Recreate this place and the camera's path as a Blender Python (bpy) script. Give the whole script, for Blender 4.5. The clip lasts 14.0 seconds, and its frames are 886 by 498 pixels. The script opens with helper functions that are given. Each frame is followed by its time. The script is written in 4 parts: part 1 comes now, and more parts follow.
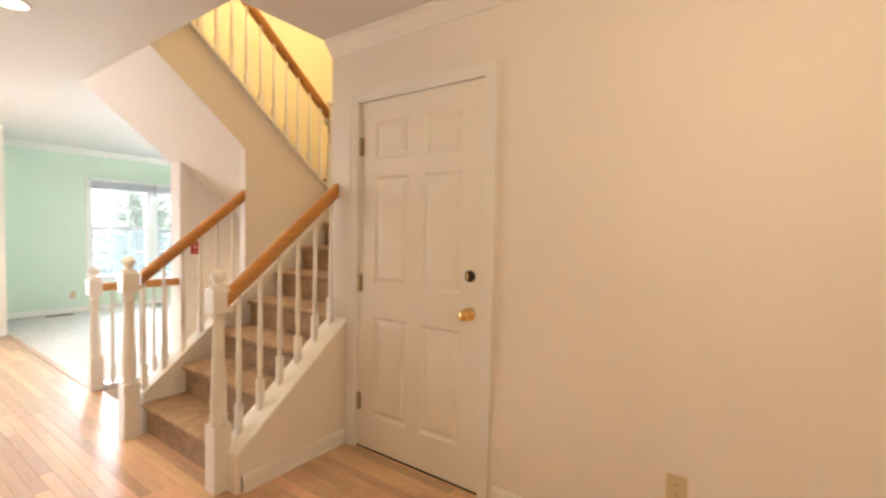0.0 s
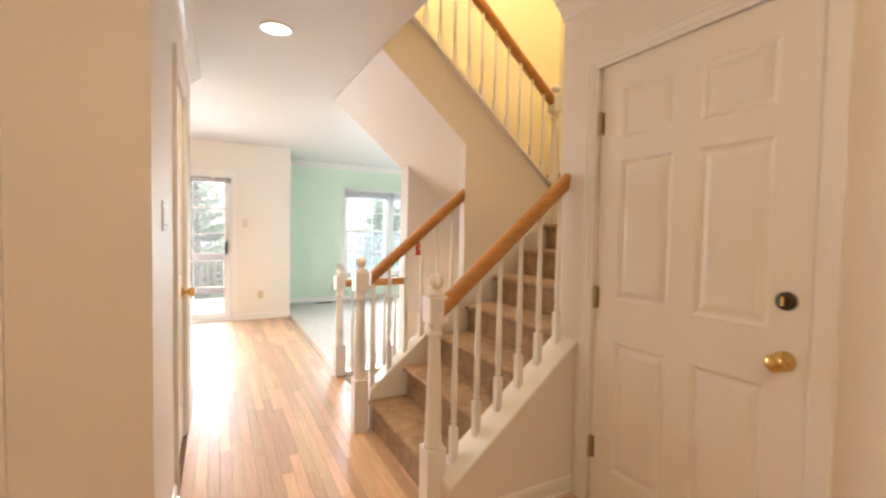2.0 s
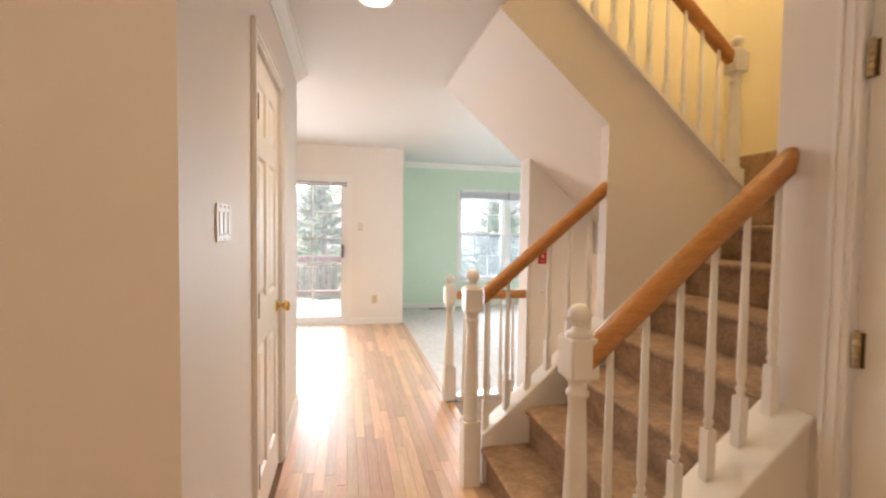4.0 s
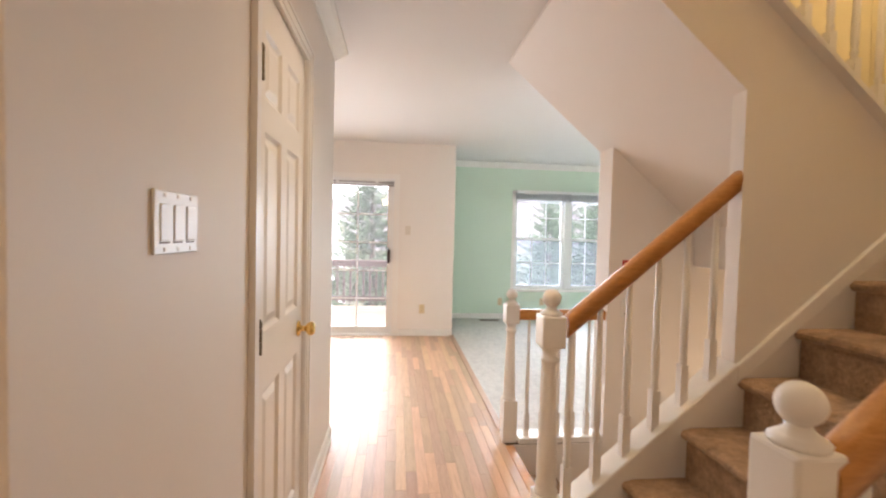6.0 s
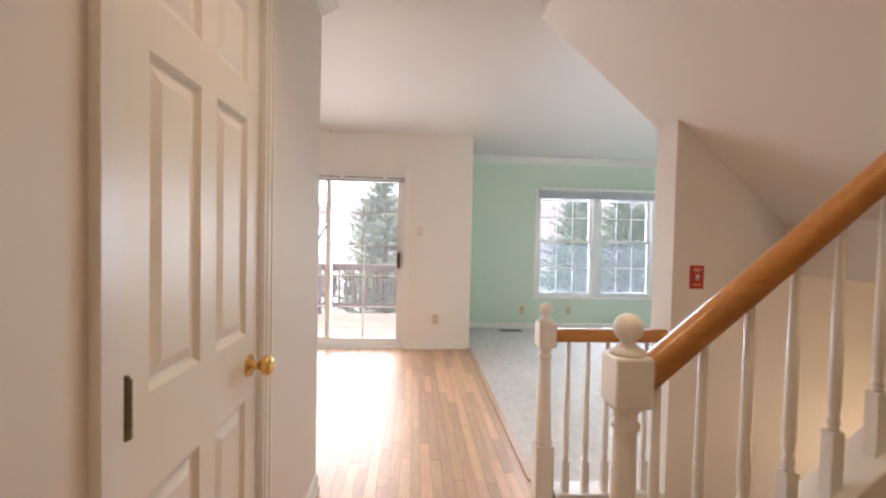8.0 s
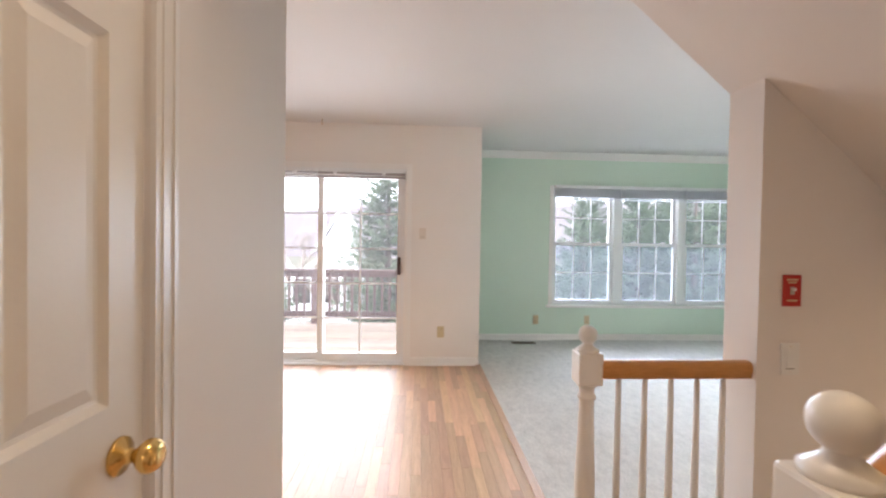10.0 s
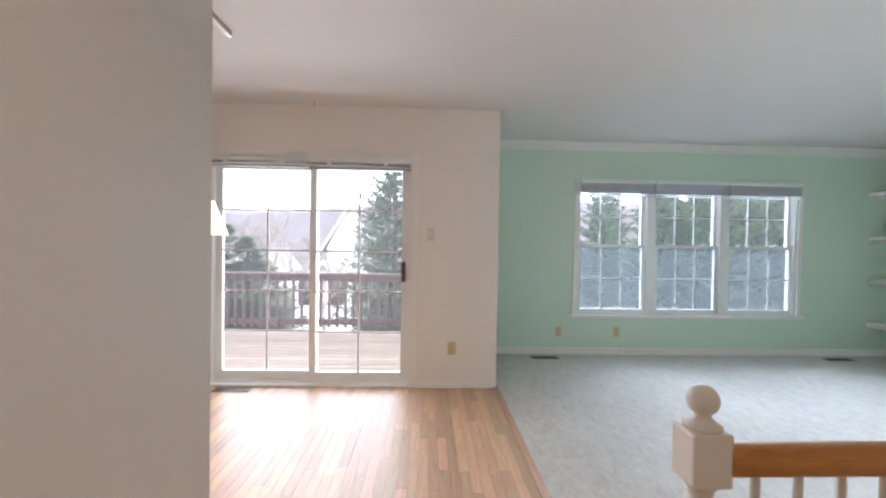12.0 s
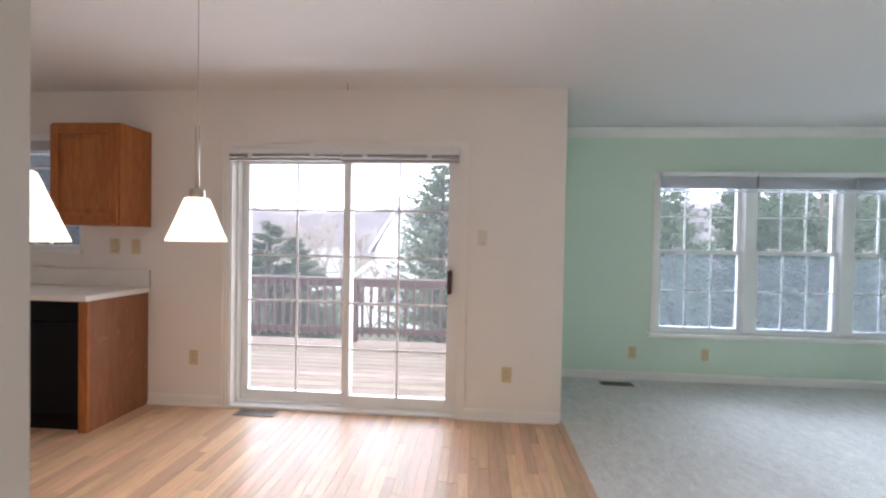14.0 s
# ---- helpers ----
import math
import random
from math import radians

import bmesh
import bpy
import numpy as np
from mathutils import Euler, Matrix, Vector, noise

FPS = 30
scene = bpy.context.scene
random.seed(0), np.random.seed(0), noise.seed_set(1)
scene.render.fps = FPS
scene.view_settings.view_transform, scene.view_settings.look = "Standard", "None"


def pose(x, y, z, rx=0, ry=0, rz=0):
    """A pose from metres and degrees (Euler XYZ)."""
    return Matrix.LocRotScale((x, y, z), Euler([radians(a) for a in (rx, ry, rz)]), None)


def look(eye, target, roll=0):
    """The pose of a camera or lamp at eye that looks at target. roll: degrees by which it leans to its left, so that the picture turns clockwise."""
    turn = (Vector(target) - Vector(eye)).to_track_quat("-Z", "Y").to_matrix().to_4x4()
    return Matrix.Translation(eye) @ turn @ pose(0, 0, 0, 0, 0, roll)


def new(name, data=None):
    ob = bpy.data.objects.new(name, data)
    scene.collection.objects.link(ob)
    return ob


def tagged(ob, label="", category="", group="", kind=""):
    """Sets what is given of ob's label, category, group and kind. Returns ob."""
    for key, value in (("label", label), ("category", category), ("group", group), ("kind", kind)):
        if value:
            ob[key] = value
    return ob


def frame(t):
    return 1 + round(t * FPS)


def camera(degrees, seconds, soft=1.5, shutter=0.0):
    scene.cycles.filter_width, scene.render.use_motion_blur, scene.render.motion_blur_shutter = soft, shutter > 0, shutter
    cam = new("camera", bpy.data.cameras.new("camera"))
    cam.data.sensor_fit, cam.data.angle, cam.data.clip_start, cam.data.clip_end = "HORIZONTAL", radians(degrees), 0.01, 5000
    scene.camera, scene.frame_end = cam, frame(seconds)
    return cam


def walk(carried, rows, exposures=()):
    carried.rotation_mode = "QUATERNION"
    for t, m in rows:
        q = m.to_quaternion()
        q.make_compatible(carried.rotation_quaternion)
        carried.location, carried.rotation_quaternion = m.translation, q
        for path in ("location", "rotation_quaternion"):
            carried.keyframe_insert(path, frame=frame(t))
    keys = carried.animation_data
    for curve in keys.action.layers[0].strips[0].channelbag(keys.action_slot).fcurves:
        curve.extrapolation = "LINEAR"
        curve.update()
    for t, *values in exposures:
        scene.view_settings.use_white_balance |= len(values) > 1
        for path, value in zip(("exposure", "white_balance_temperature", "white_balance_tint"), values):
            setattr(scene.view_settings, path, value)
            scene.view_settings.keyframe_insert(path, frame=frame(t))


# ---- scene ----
cam = camera(91.2, 14.0, 2.2, 0.5)
PATH = [
    (0, (0.422, 0.287, 1.295), (2.059, 1.433, 1.22), 1.1),
    (0.5, (0.485, 0.404, 1.288), (1.98, 1.73, 1.214), 1.1),
    (1, (0.579, 0.483, 1.286), (1.872, 2.007, 1.209), 1.0),
    (1.5, (0.632, 0.581, 1.279), (1.727, 2.253, 1.202), 1.1),
    (2, (0.672, 0.707, 1.279), (1.6, 2.477, 1.2), 1.1),
    (2.5, (0.698, 0.847, 1.288), (1.511, 2.673, 1.205), 1.2),
    (3, (0.734, 0.968, 1.294), (1.441, 2.837, 1.215), 1.2),
    (3.5, (0.799, 1.12, 1.303), (1.371, 3.035, 1.221), 1.1),
    (4, (0.856, 1.246, 1.303), (1.289, 3.197, 1.221), 0.8),
    (4.2, (0.884, 1.288, 1.301), (1.258, 3.251, 1.218), 0.6),
    (6.3, (0.909, 1.894, 1.31), (1.105, 3.883, 1.241), 1.2),
    (6.5, (0.936, 1.958, 1.308), (1.118, 3.948, 1.238), 1.0),
    (7, (0.972, 2.1, 1.305), (1.136, 4.092, 1.24), 0.8),
    (7.5, (0.977, 2.225, 1.297), (1.127, 4.218, 1.236), 0.9),
    (8, (0.971, 2.37, 1.285), (1.106, 4.365, 1.231), 1.2),
    (8.2, (0.972, 2.43, 1.29), (1.097, 4.425, 1.235), 1.1),
    (10.5, (1.009, 3.051, 1.274), (1.115, 5.048, 1.239), 1.0),
    (11, (1.007, 3.212, 1.279), (1.103, 5.209, 1.242), 1.2),
    (11.5, (0.996, 3.357, 1.280), (1.084, 5.355, 1.248), 1.0),
    (12, (1.008, 3.523, 1.287), (1.080, 5.522, 1.251), 0.9),
    (12.5, (1.039, 3.706, 1.290), (1.083, 5.705, 1.253), 0.7),
    (13, (1.063, 3.828, 1.292), (1.050, 5.828, 1.257), 0.8),
    (13.5, (1.043, 3.974, 1.298), (0.961, 5.972, 1.263), 0.9),
    (14, (0.994, 4.117, 1.322), (0.841, 6.111, 1.284), 1.1),
]
EXPOSURES = [(0.0, 2.36, 6600, 11), (2.0, 2.22, 6600, 12), (3.0, 2.09, 6600, 13), (4.0, 1.98, 6580, 14), (6.5, 1.7, 6540, 16), (8.0, 1.48, 6440, 17), (11.0, 1.28, 6130, 16), (12.5, 1.02, 5980, 14), (14.0, 1.04, 5980, 15)]
walk(cam, [(t, look(eye, target, roll)) for t, eye, target, roll in PATH], EXPOSURES)

H = 2.44        # ceiling
HX = 0.50       # hall wall
DX = 2.243      # wall with the panelled door
FY = 7.32       # dining wall
GY = 8.46       # green wall
CX = 1.63       # edge between boards and carpet

# ---------- world, sun, lamps, exposure ----------
world = bpy.data.worlds.new("overcast_sky")
scene.world = world
world.use_nodes = True
wn, wl = world.node_tree.nodes, world.node_tree.links
wn.clear()
w_out, w_bg = wn.new("ShaderNodeOutputWorld"), wn.new("ShaderNodeBackground")
w_sky, w_mix = wn.new("ShaderNodeTexSky"), wn.new("ShaderNodeMix")
w_sky.sky_type, w_sky.sun_disc = "NISHITA", False
w_sky.sun_elevation, w_sky.sun_rotation = radians(43), radians(199)
w_mix.data_type = "RGBA"
w_mix.inputs[0].default_value = 0.75
w_mix.inputs[7].default_value = (17.5, 18.0, 18.6, 1)
wl.new(w_sky.outputs[0], w_mix.inputs[6])
wl.new(w_mix.outputs[2], w_bg.inputs[0])
w_bg.inputs[1].default_value = 0.15
wl.new(w_bg.outputs[0], w_out.inputs[0])

sun = new("sun", bpy.data.lights.new("sun", "SUN"))
sun.data.energy, sun.data.angle, sun.data.color = 0.6, radians(20), (1.0, 0.97, 0.92)
sun.matrix_world = look((-6, -8, 16), (0, 9, 0))


def area_lamp(name, eye, target, size, watts, color):
    ob = new(name, bpy.data.lights.new(name, "AREA"))
    ob.data.shape, ob.data.size, ob.data.energy, ob.data.color = "DISK", size, watts, color
    ob.matrix_world = look(eye, target)
    return ob


def bulb(name, place, radius, watts, color):
    ob = new(name, bpy.data.lights.new(name, "POINT"))
    ob.data.energy, ob.data.color, ob.data.shadow_soft_size = watts, color, radius
    ob.location = place
    return ob


def sky_lamp(name, eye, target, width, height, watts, color):
    """Stands in for the overcast sky's light in a window's opening."""
    ob = new(name, bpy.data.lights.new(name, "AREA"))
    ob.data.shape, ob.data.size, ob.data.size_y, ob.data.energy, ob.data.color = "RECTANGLE", width, height, watts, color
    ob.matrix_world = look(eye, target)
    return ob


sky_lamp("window_skylight", (4.04, GY + 0.48, 1.36), (4.04, GY - 2.0, 0.78), 3.2, 2.0, 58, (0.83, 0.925, 1.0)).data.spread = radians(84)
sky_lamp("patio_door_skylight", (-0.015, FY + 0.5, 1.15), (-0.015, FY - 2.0, 0.55), 2.2, 2.1, 34, (0.94, 0.97, 1.0))
sky_lamp("kitchen_window_skylight", (-2.58, FY + 0.35, 1.7), (-2.58, FY - 2.0, 1.0), 1.0, 1.0, 3, (0.94, 0.97, 1.0))

bulb("foyer_lamp_light", (0.55, 0.1, 2.2), 0.11, 8.6, (1.0, 0.76, 0.48))
can_bulb = area_lamp("can_light_bulb", (0.985, 3.44, 2.425), (0.985, 3.44, 0), 0.13, 1.1, (1.0, 0.78, 0.52))
can_bulb.data.spread = radians(115)
bulb("stairwell_light_bulb", (2.7, 3.0, 4.72), 0.12, 20, (1.0, 0.78, 0.46))
bulb("basement_light_bulb", (3.3, 3.9, 0.2), 0.06, 2.4, (1.0, 0.76, 0.50))

# ---------- materials ----------


def material(name, color, rough=0.5, metal=0.0, var=0.06, scale=3.0, bump=0.0, bump_scale=200.0, spec=0.5, random_amount=0.0):
    """A painted or solid surface with broad stains, fine grain and fine relief."""
    m = bpy.data.materials.new(name)
    m.use_nodes = True
    n, l = m.node_tree.nodes, m.node_tree.links
    b = n["Principled BSDF"]
    b.inputs["Roughness"].default_value, b.inputs["Metallic"].default_value = rough, metal
    b.inputs["Specular IOR Level"].default_value = spec
    co = n.new("ShaderNodeTexCoord")
    big, fine = n.new("ShaderNodeTexNoise"), n.new("ShaderNodeTexNoise")
    big.inputs["Scale"].default_value, big.inputs["Detail"].default_value = scale, 4
    fine.inputs["Scale"].default_value, fine.inputs["Detail"].default_value = bump_scale, 3
    ramp = n.new("ShaderNodeMapRange")
    ramp.inputs[3].default_value, ramp.inputs[4].default_value = 1 - var, 1 + var
    mixn = n.new("ShaderNodeMix")
    mixn.data_type, mixn.blend_type = "RGBA", "MULTIPLY"
    mixn.inputs[0].default_value = 1.0
    mixn.inputs[6].default_value = (*color, 1)
    l.new(co.outputs["Object"], big.inputs["Vector"])
    l.new(co.outputs["Object"], fine.inputs["Vector"])
    add = n.new("ShaderNodeMath")
    add.operation = "ADD"
    half = n.new("ShaderNodeMath")
    half.operation, half.inputs[1].default_value = "MULTIPLY_ADD", 0.5
    half.inputs[2].default_value = -0.25
    l.new(fine.outputs[0], half.inputs[0])
    l.new(big.outputs[0], add.inputs[0])
    l.new(half.outputs[0], add.inputs[1])
    l.new(add.outputs[0], ramp.inputs[0])
    comb = n.new("ShaderNodeCombineColor")
    for i in range(3):
        l.new(ramp.outputs[0], comb.inputs[i])
    l.new(comb.outputs[0], mixn.inputs[7])
    last = mixn.outputs[2]
    if random_amount:
        info, hsv, rr = n.new("ShaderNodeObjectInfo"), n.new("ShaderNodeHueSaturation"), n.new("ShaderNodeMapRange")
        rr.inputs[3].default_value, rr.inputs[4].default_value = 1 - random_amount, 1 + random_amount
        l.new(info.outputs["Random"], rr.inputs[0])
        l.new(rr.outputs[0], hsv.inputs["Value"])
        l.new(last, hsv.inputs["Color"])
        last = hsv.outputs[0]
    l.new(last, b.inputs["Base Color"])
    if bump:
        bp = n.new("ShaderNodeBump")
        bp.inputs["Strength"].default_value, bp.inputs["Distance"].default_value = bump, 0.004
        l.new(fine.outputs[0], bp.inputs["Height"])
        l.new(bp.outputs[0], b.inputs["Normal"])
    return m


def wood(name, light, dark, rough=0.35, stretch=(1, 1, 1), scale=9.0, per="object", spread=0.18, bump=0.08, hue=0.02):
    """Grained wood: stretched noise between two tones, each piece with a tone of its own."""
    m = bpy.data.materials.new(name)
    m.use_nodes = True
    n, l = m.node_tree.nodes, m.node_tree.links
    b = n["Principled BSDF"]
    co, mp = n.new("ShaderNodeTexCoord"), n.new("ShaderNodeMapping")
    mp.inputs["Scale"].default_value = stretch
    l.new(co.outputs["Object"], mp.inputs["Vector"])
    if per == "object":
        src = n.new("ShaderNodeObjectInfo").outputs["Random"]
    else:
        src = n.new("ShaderNodeNewGeometry").outputs["Random Per Island"]
    shift = n.new("ShaderNodeVectorMath")
    shift.operation = "SCALE"
    shift.inputs[0].default_value = (37, 53, 71)
    l.new(src, shift.inputs["Scale"])
    addv = n.new("ShaderNodeVectorMath")
    l.new(mp.outputs[0], addv.inputs[0])
    l.new(shift.outputs[0], addv.inputs[1])
    g1, g2 = n.new("ShaderNodeTexNoise"), n.new("ShaderNodeTexNoise")
    g1.inputs["Scale"].default_value, g1.inputs["Detail"].default_value, g1.inputs["Distortion"].default_value = scale, 6, 1.2
    g2.inputs["Scale"].default_value, g2.inputs["Detail"].default_value = scale * 7, 3
    l.new(addv.outputs[0], g1.inputs["Vector"])
    l.new(addv.outputs[0], g2.inputs["Vector"])
    mixg = n.new("ShaderNodeMath")
    mixg.operation, mixg.inputs[1].default_value = "MULTIPLY_ADD", 0.35
    l.new(g2.outputs[0], mixg.inputs[0])
    sc = n.new("ShaderNodeMath")
    sc.operation, sc.inputs[1].default_value = "MULTIPLY", 0.65
    l.new(g1.outputs[0], sc.inputs[0])
    l.new(sc.outputs[0], mixg.inputs[2])
    ramp = n.new("ShaderNodeValToRGB")
    ramp.color_ramp.elements[0].position, ramp.color_ramp.elements[1].position = 0.36, 0.62
    ramp.color_ramp.elements[0].color, ramp.color_ramp.elements[1].color = (*dark, 1), (*light, 1)
    l.new(mixg.outputs[0], ramp.inputs[0])
    hsv, rr, rh = n.new("ShaderNodeHueSaturation"), n.new("ShaderNodeMapRange"), n.new("ShaderNodeMapRange")
    rr.inputs[3].default_value, rr.inputs[4].default_value = 1 - spread, 1 + spread * 0.6
    rh.inputs[3].default_value, rh.inputs[4].default_value = 0.5 - hue, 0.5 + hue * 0.6
    l.new(src, rr.inputs[0])
    l.new(rr.outputs[0], hsv.inputs["Value"])
    frac = n.new("ShaderNodeMath")
    frac.operation, frac.inputs[1].default_value = "MULTIPLY", 17.3
    fr2 = n.new("ShaderNodeMath")
    fr2.operation = "FRACT"
    l.new(src, frac.inputs[0])
    l.new(frac.outputs[0], fr2.inputs[0])
    l.new(fr2.outputs[0], rh.inputs[0])
    l.new(rh.outputs[0], hsv.inputs["Hue"])
    l.new(ramp.outputs[0], hsv.inputs["Color"])
    l.new(hsv.outputs[0], b.inputs["Base Color"])
    b.inputs["Roughness"].default_value = rough
    bp = n.new("ShaderNodeBump")
    bp.inputs["Strength"].default_value, bp.inputs["Distance"].default_value = bump, 0.002
    l.new(mixg.outputs[0], bp.inputs["Height"])
    l.new(bp.outputs[0], b.inputs["Normal"])
    return m


def glowing(name, color, strength):
    m = bpy.data.materials.new(name)
    m.use_nodes = True
    b = m.node_tree.nodes["Principled BSDF"]
    b.inputs["Base Color"].default_value = (*color, 1)
    b.inputs["Emission Color"].default_value = (*color, 1)
    b.inputs["Emission Strength"].default_value = strength
    return m


def glass(name, tint=(1, 1, 1), veil=0.0):
    """A thin clear pane: it lets light pass and mirrors by Fresnel. veil: share of a pale film that paints glare haze
    over the view, or of a woven grey screen on it.
    """
    m = bpy.data.materials.new(name)
    m.use_nodes = True
    n, l = m.node_tree.nodes, m.node_tree.links
    n.remove(n["Principled BSDF"])
    tr, gl, mx, fr = n.new("ShaderNodeBsdfTransparent"), n.new("ShaderNodeBsdfGlossy"), n.new("ShaderNodeMixShader"), n.new("ShaderNodeFresnel")
    tr.inputs[0].default_value = (*tint, 1)
    gl.inputs["Roughness"].default_value = 0.02
    fr.inputs[0].default_value = 1.45
    l.new(fr.outputs[0], mx.inputs[0])
    l.new(tr.outputs[0], mx.inputs[1])
    l.new(gl.outputs[0], mx.inputs[2])
    last = mx
    if veil:
        df, m2, nz, rg = n.new("ShaderNodeBsdfDiffuse"), n.new("ShaderNodeMixShader"), n.new("ShaderNodeTexNoise"), n.new("ShaderNodeMapRange")
        tl, ms = n.new("ShaderNodeBsdfTranslucent"), n.new("ShaderNodeMixShader")
        df.inputs[0].default_value = (0.42, 0.44, 0.48, 1)
        tl.inputs[0].default_value = (0.78, 0.81, 0.85, 1)
        ms.inputs[0].default_value = 0.75
        l.new(df.outputs[0], ms.inputs[1])
        l.new(tl.outputs[0], ms.inputs[2])
        nz.inputs["Scale"].default_value = 2.5
        rg.inputs[3].default_value, rg.inputs[4].default_value = veil * 0.75, veil * 1.25
        l.new(nz.outputs[0], rg.inputs[0])
        l.new(rg.outputs[0], m2.inputs[0])
        l.new(mx.outputs[0], m2.inputs[1])
        l.new(ms.outputs[0], m2.inputs[2])
        last = m2
    l.new(last.outputs[0], n["Material Output"].inputs[0])
    return m


WALL = material("cream_wall_paint", (0.80, 0.745, 0.69), 0.55, var=0.02, scale=1.5, bump=0.06, bump_scale=260)
CEIL = material("ceiling_paint", (0.74, 0.715, 0.69), 0.7, var=0.02, scale=1.2, bump=0.1, bump_scale=180)
GREEN = material("mint_wall_paint", (0.63, 0.745, 0.62), 0.55, var=0.025, scale=1.5, bump=0.06, bump_scale=260)
YELLOW = material("yellow_wall_paint", (0.80, 0.72, 0.51), 0.6, var=0.02, scale=1.5, bump=0.06, bump_scale=260)
TRIM = material("white_gloss_paint", (0.82, 0.79, 0.75), 0.28, var=0.02, scale=6, bump=0.03, bump_scale=90)
DOORP = material("white_door_paint", (0.82, 0.77, 0.70), 0.35, var=0.02, scale=5, bump=0.05, bump_scale=120)
OAK = wood("honey_oak", (0.60, 0.29, 0.085), (0.45, 0.19, 0.045), 0.3, (1.2, 9, 9), 4.0, spread=0.1, hue=0.003)
CABINET = wood("cabinet_oak", (0.42, 0.15, 0.032), (0.29, 0.088, 0.018), 0.36, (6, 6, 0.9), 5.0, spread=0.08, hue=0.004)
CABSIDE = wood("cabinet_end_veneer", (0.29, 0.12, 0.05), (0.22, 0.085, 0.035), 0.45, (5, 5, 0.8), 4.0, spread=0.08)
cn, cl = CABSIDE.node_tree.nodes, CABSIDE.node_tree.links
c_nz, c_rg, c_mx = cn.new("ShaderNodeTexNoise"), cn.new("ShaderNodeMapRange"), cn.new("ShaderNodeMix")
c_nz.inputs["Scale"].default_value, c_nz.inputs["Detail"].default_value = 11, 6
c_rg.inputs[1].default_value, c_rg.inputs[2].default_value, c_rg.inputs[4].default_value = 0.64, 0.74, 0.55
c_mx.data_type = "RGBA"
c_mx.inputs[7].default_value = (0.50, 0.36, 0.26, 1)
cl.new(cn["Texture Coordinate"].outputs["Object"], c_nz.inputs["Vector"])
cl.new(c_nz.outputs[0], c_rg.inputs[0])
cl.new(c_rg.outputs[0], c_mx.inputs[0])
cl.new(cn["Hue/Saturation/Value"].outputs[0], c_mx.inputs[6])
cl.new(c_mx.outputs[2], cn["Principled BSDF"].inputs["Base Color"])
FLOORW = wood("oak_floor_strip", (0.715, 0.475, 0.29), (0.58, 0.365, 0.212), 0.5, (10, 1.0, 10), 3.0, spread=0.25, bump=0.04, hue=0.014)
FLOORJ = wood("oak_floor_strip_joined", (0.715, 0.475, 0.29), (0.58, 0.365, 0.212), 0.5, (10, 1.0, 10), 3.0, per="island", spread=0.25, bump=0.04, hue=0.014)
for floor_m in (FLOORW, FLOORJ):     # worn finish under a satin varnish
    varnish = floor_m.node_tree.nodes["Principled BSDF"]
    varnish.inputs["Specular IOR Level"].default_value = 0.55
    varnish.inputs["Coat Weight"].default_value = 0.5
    varnish.inputs["Coat Roughness"].default_value = 0.33
SUBFLOOR = material("subfloor", (0.16, 0.09, 0.05), 0.8)


def pile(name, color, broad, mid, mottle, depth, streak=(1, 1, 1)):
    """Cut pile carpet: broad trodden patches, brushed mottling and tufts, with relief from the tufts."""
    m = bpy.data.materials.new(name)
    m.use_nodes = True
    n, l = m.node_tree.nodes, m.node_tree.links
    s = n["Principled BSDF"]
    s.inputs["Roughness"].default_value, s.inputs["Specular IOR Level"].default_value = 0.95, 0.05
    s.inputs["Sheen Weight"].default_value = 0.15
    co, mp = n.new("ShaderNodeTexCoord"), n.new("ShaderNodeMapping")
    mp.inputs["Scale"].default_value = streak
    l.new(co.outputs["Object"], mp.inputs[0])
    total = None
    for scale, amount in ((broad, mottle * 0.5), (mid, mottle), (mid * 4.5, mottle * 0.9)):
        t = n.new("ShaderNodeTexNoise")
        t.inputs["Scale"].default_value, t.inputs["Detail"].default_value, t.inputs["Roughness"].default_value = scale, 5, 0.65
        l.new(mp.outputs[0], t.inputs["Vector"])
        k = n.new("ShaderNodeMath")
        k.operation, k.inputs[1].default_value = "MULTIPLY_ADD", amount * 3
        k.inputs[2].default_value = -amount * 1.5
        l.new(t.outputs[0], k.inputs[0])
        if total is None:
            total = k.outputs[0]
        else:
            a = n.new("ShaderNodeMath")
            l.new(total, a.inputs[0])
            l.new(k.outputs[0], a.inputs[1])
            total = a.outputs[0]
        fine = t
    one = n.new("ShaderNodeMath")
    one.inputs[1].default_value = 1.0
    l.new(total, one.inputs[0])
    hsv = n.new("ShaderNodeHueSaturation")
    hsv.inputs["Color"].default_value = (*color, 1)
    l.new(one.outputs[0], hsv.inputs["Value"])
    l.new(hsv.outputs[0], s.inputs["Base Color"])
    bp = n.new("ShaderNodeBump")
    bp.inputs["Strength"].default_value, bp.inputs["Distance"].default_value = 0.8, depth
    l.new(one.outputs[0], bp.inputs["Height"])
    l.new(bp.outputs[0], s.inputs["Normal"])
    return m


CARPET = pile("pale_carpet", (0.66, 0.645, 0.615), 1.6, 16, 0.19, 0.014, (1.0, 0.6, 1.0))
STAIRC = pile("brown_stair_carpet", (0.40, 0.265, 0.165), 4, 14, 0.42, 0.012, (0.7, 1.0, 1.0))
BRASS = material("polished_brass", (0.80, 0.55, 0.20), 0.2, 1.0, var=0.05)
STEEL = material("brushed_nickel", (0.52, 0.48, 0.42), 0.35, 1.0, var=0.05)
HINGE = material("aged_brass_hinge", (0.20, 0.155, 0.09), 0.42, 0.9, var=0.15)
OLDBRASS = material("tarnished_brass", (0.46, 0.36, 0.21), 0.4, 0.9, var=0.15)
BRONZE = material("dark_bronze", (0.06, 0.05, 0.04), 0.35, 0.8)
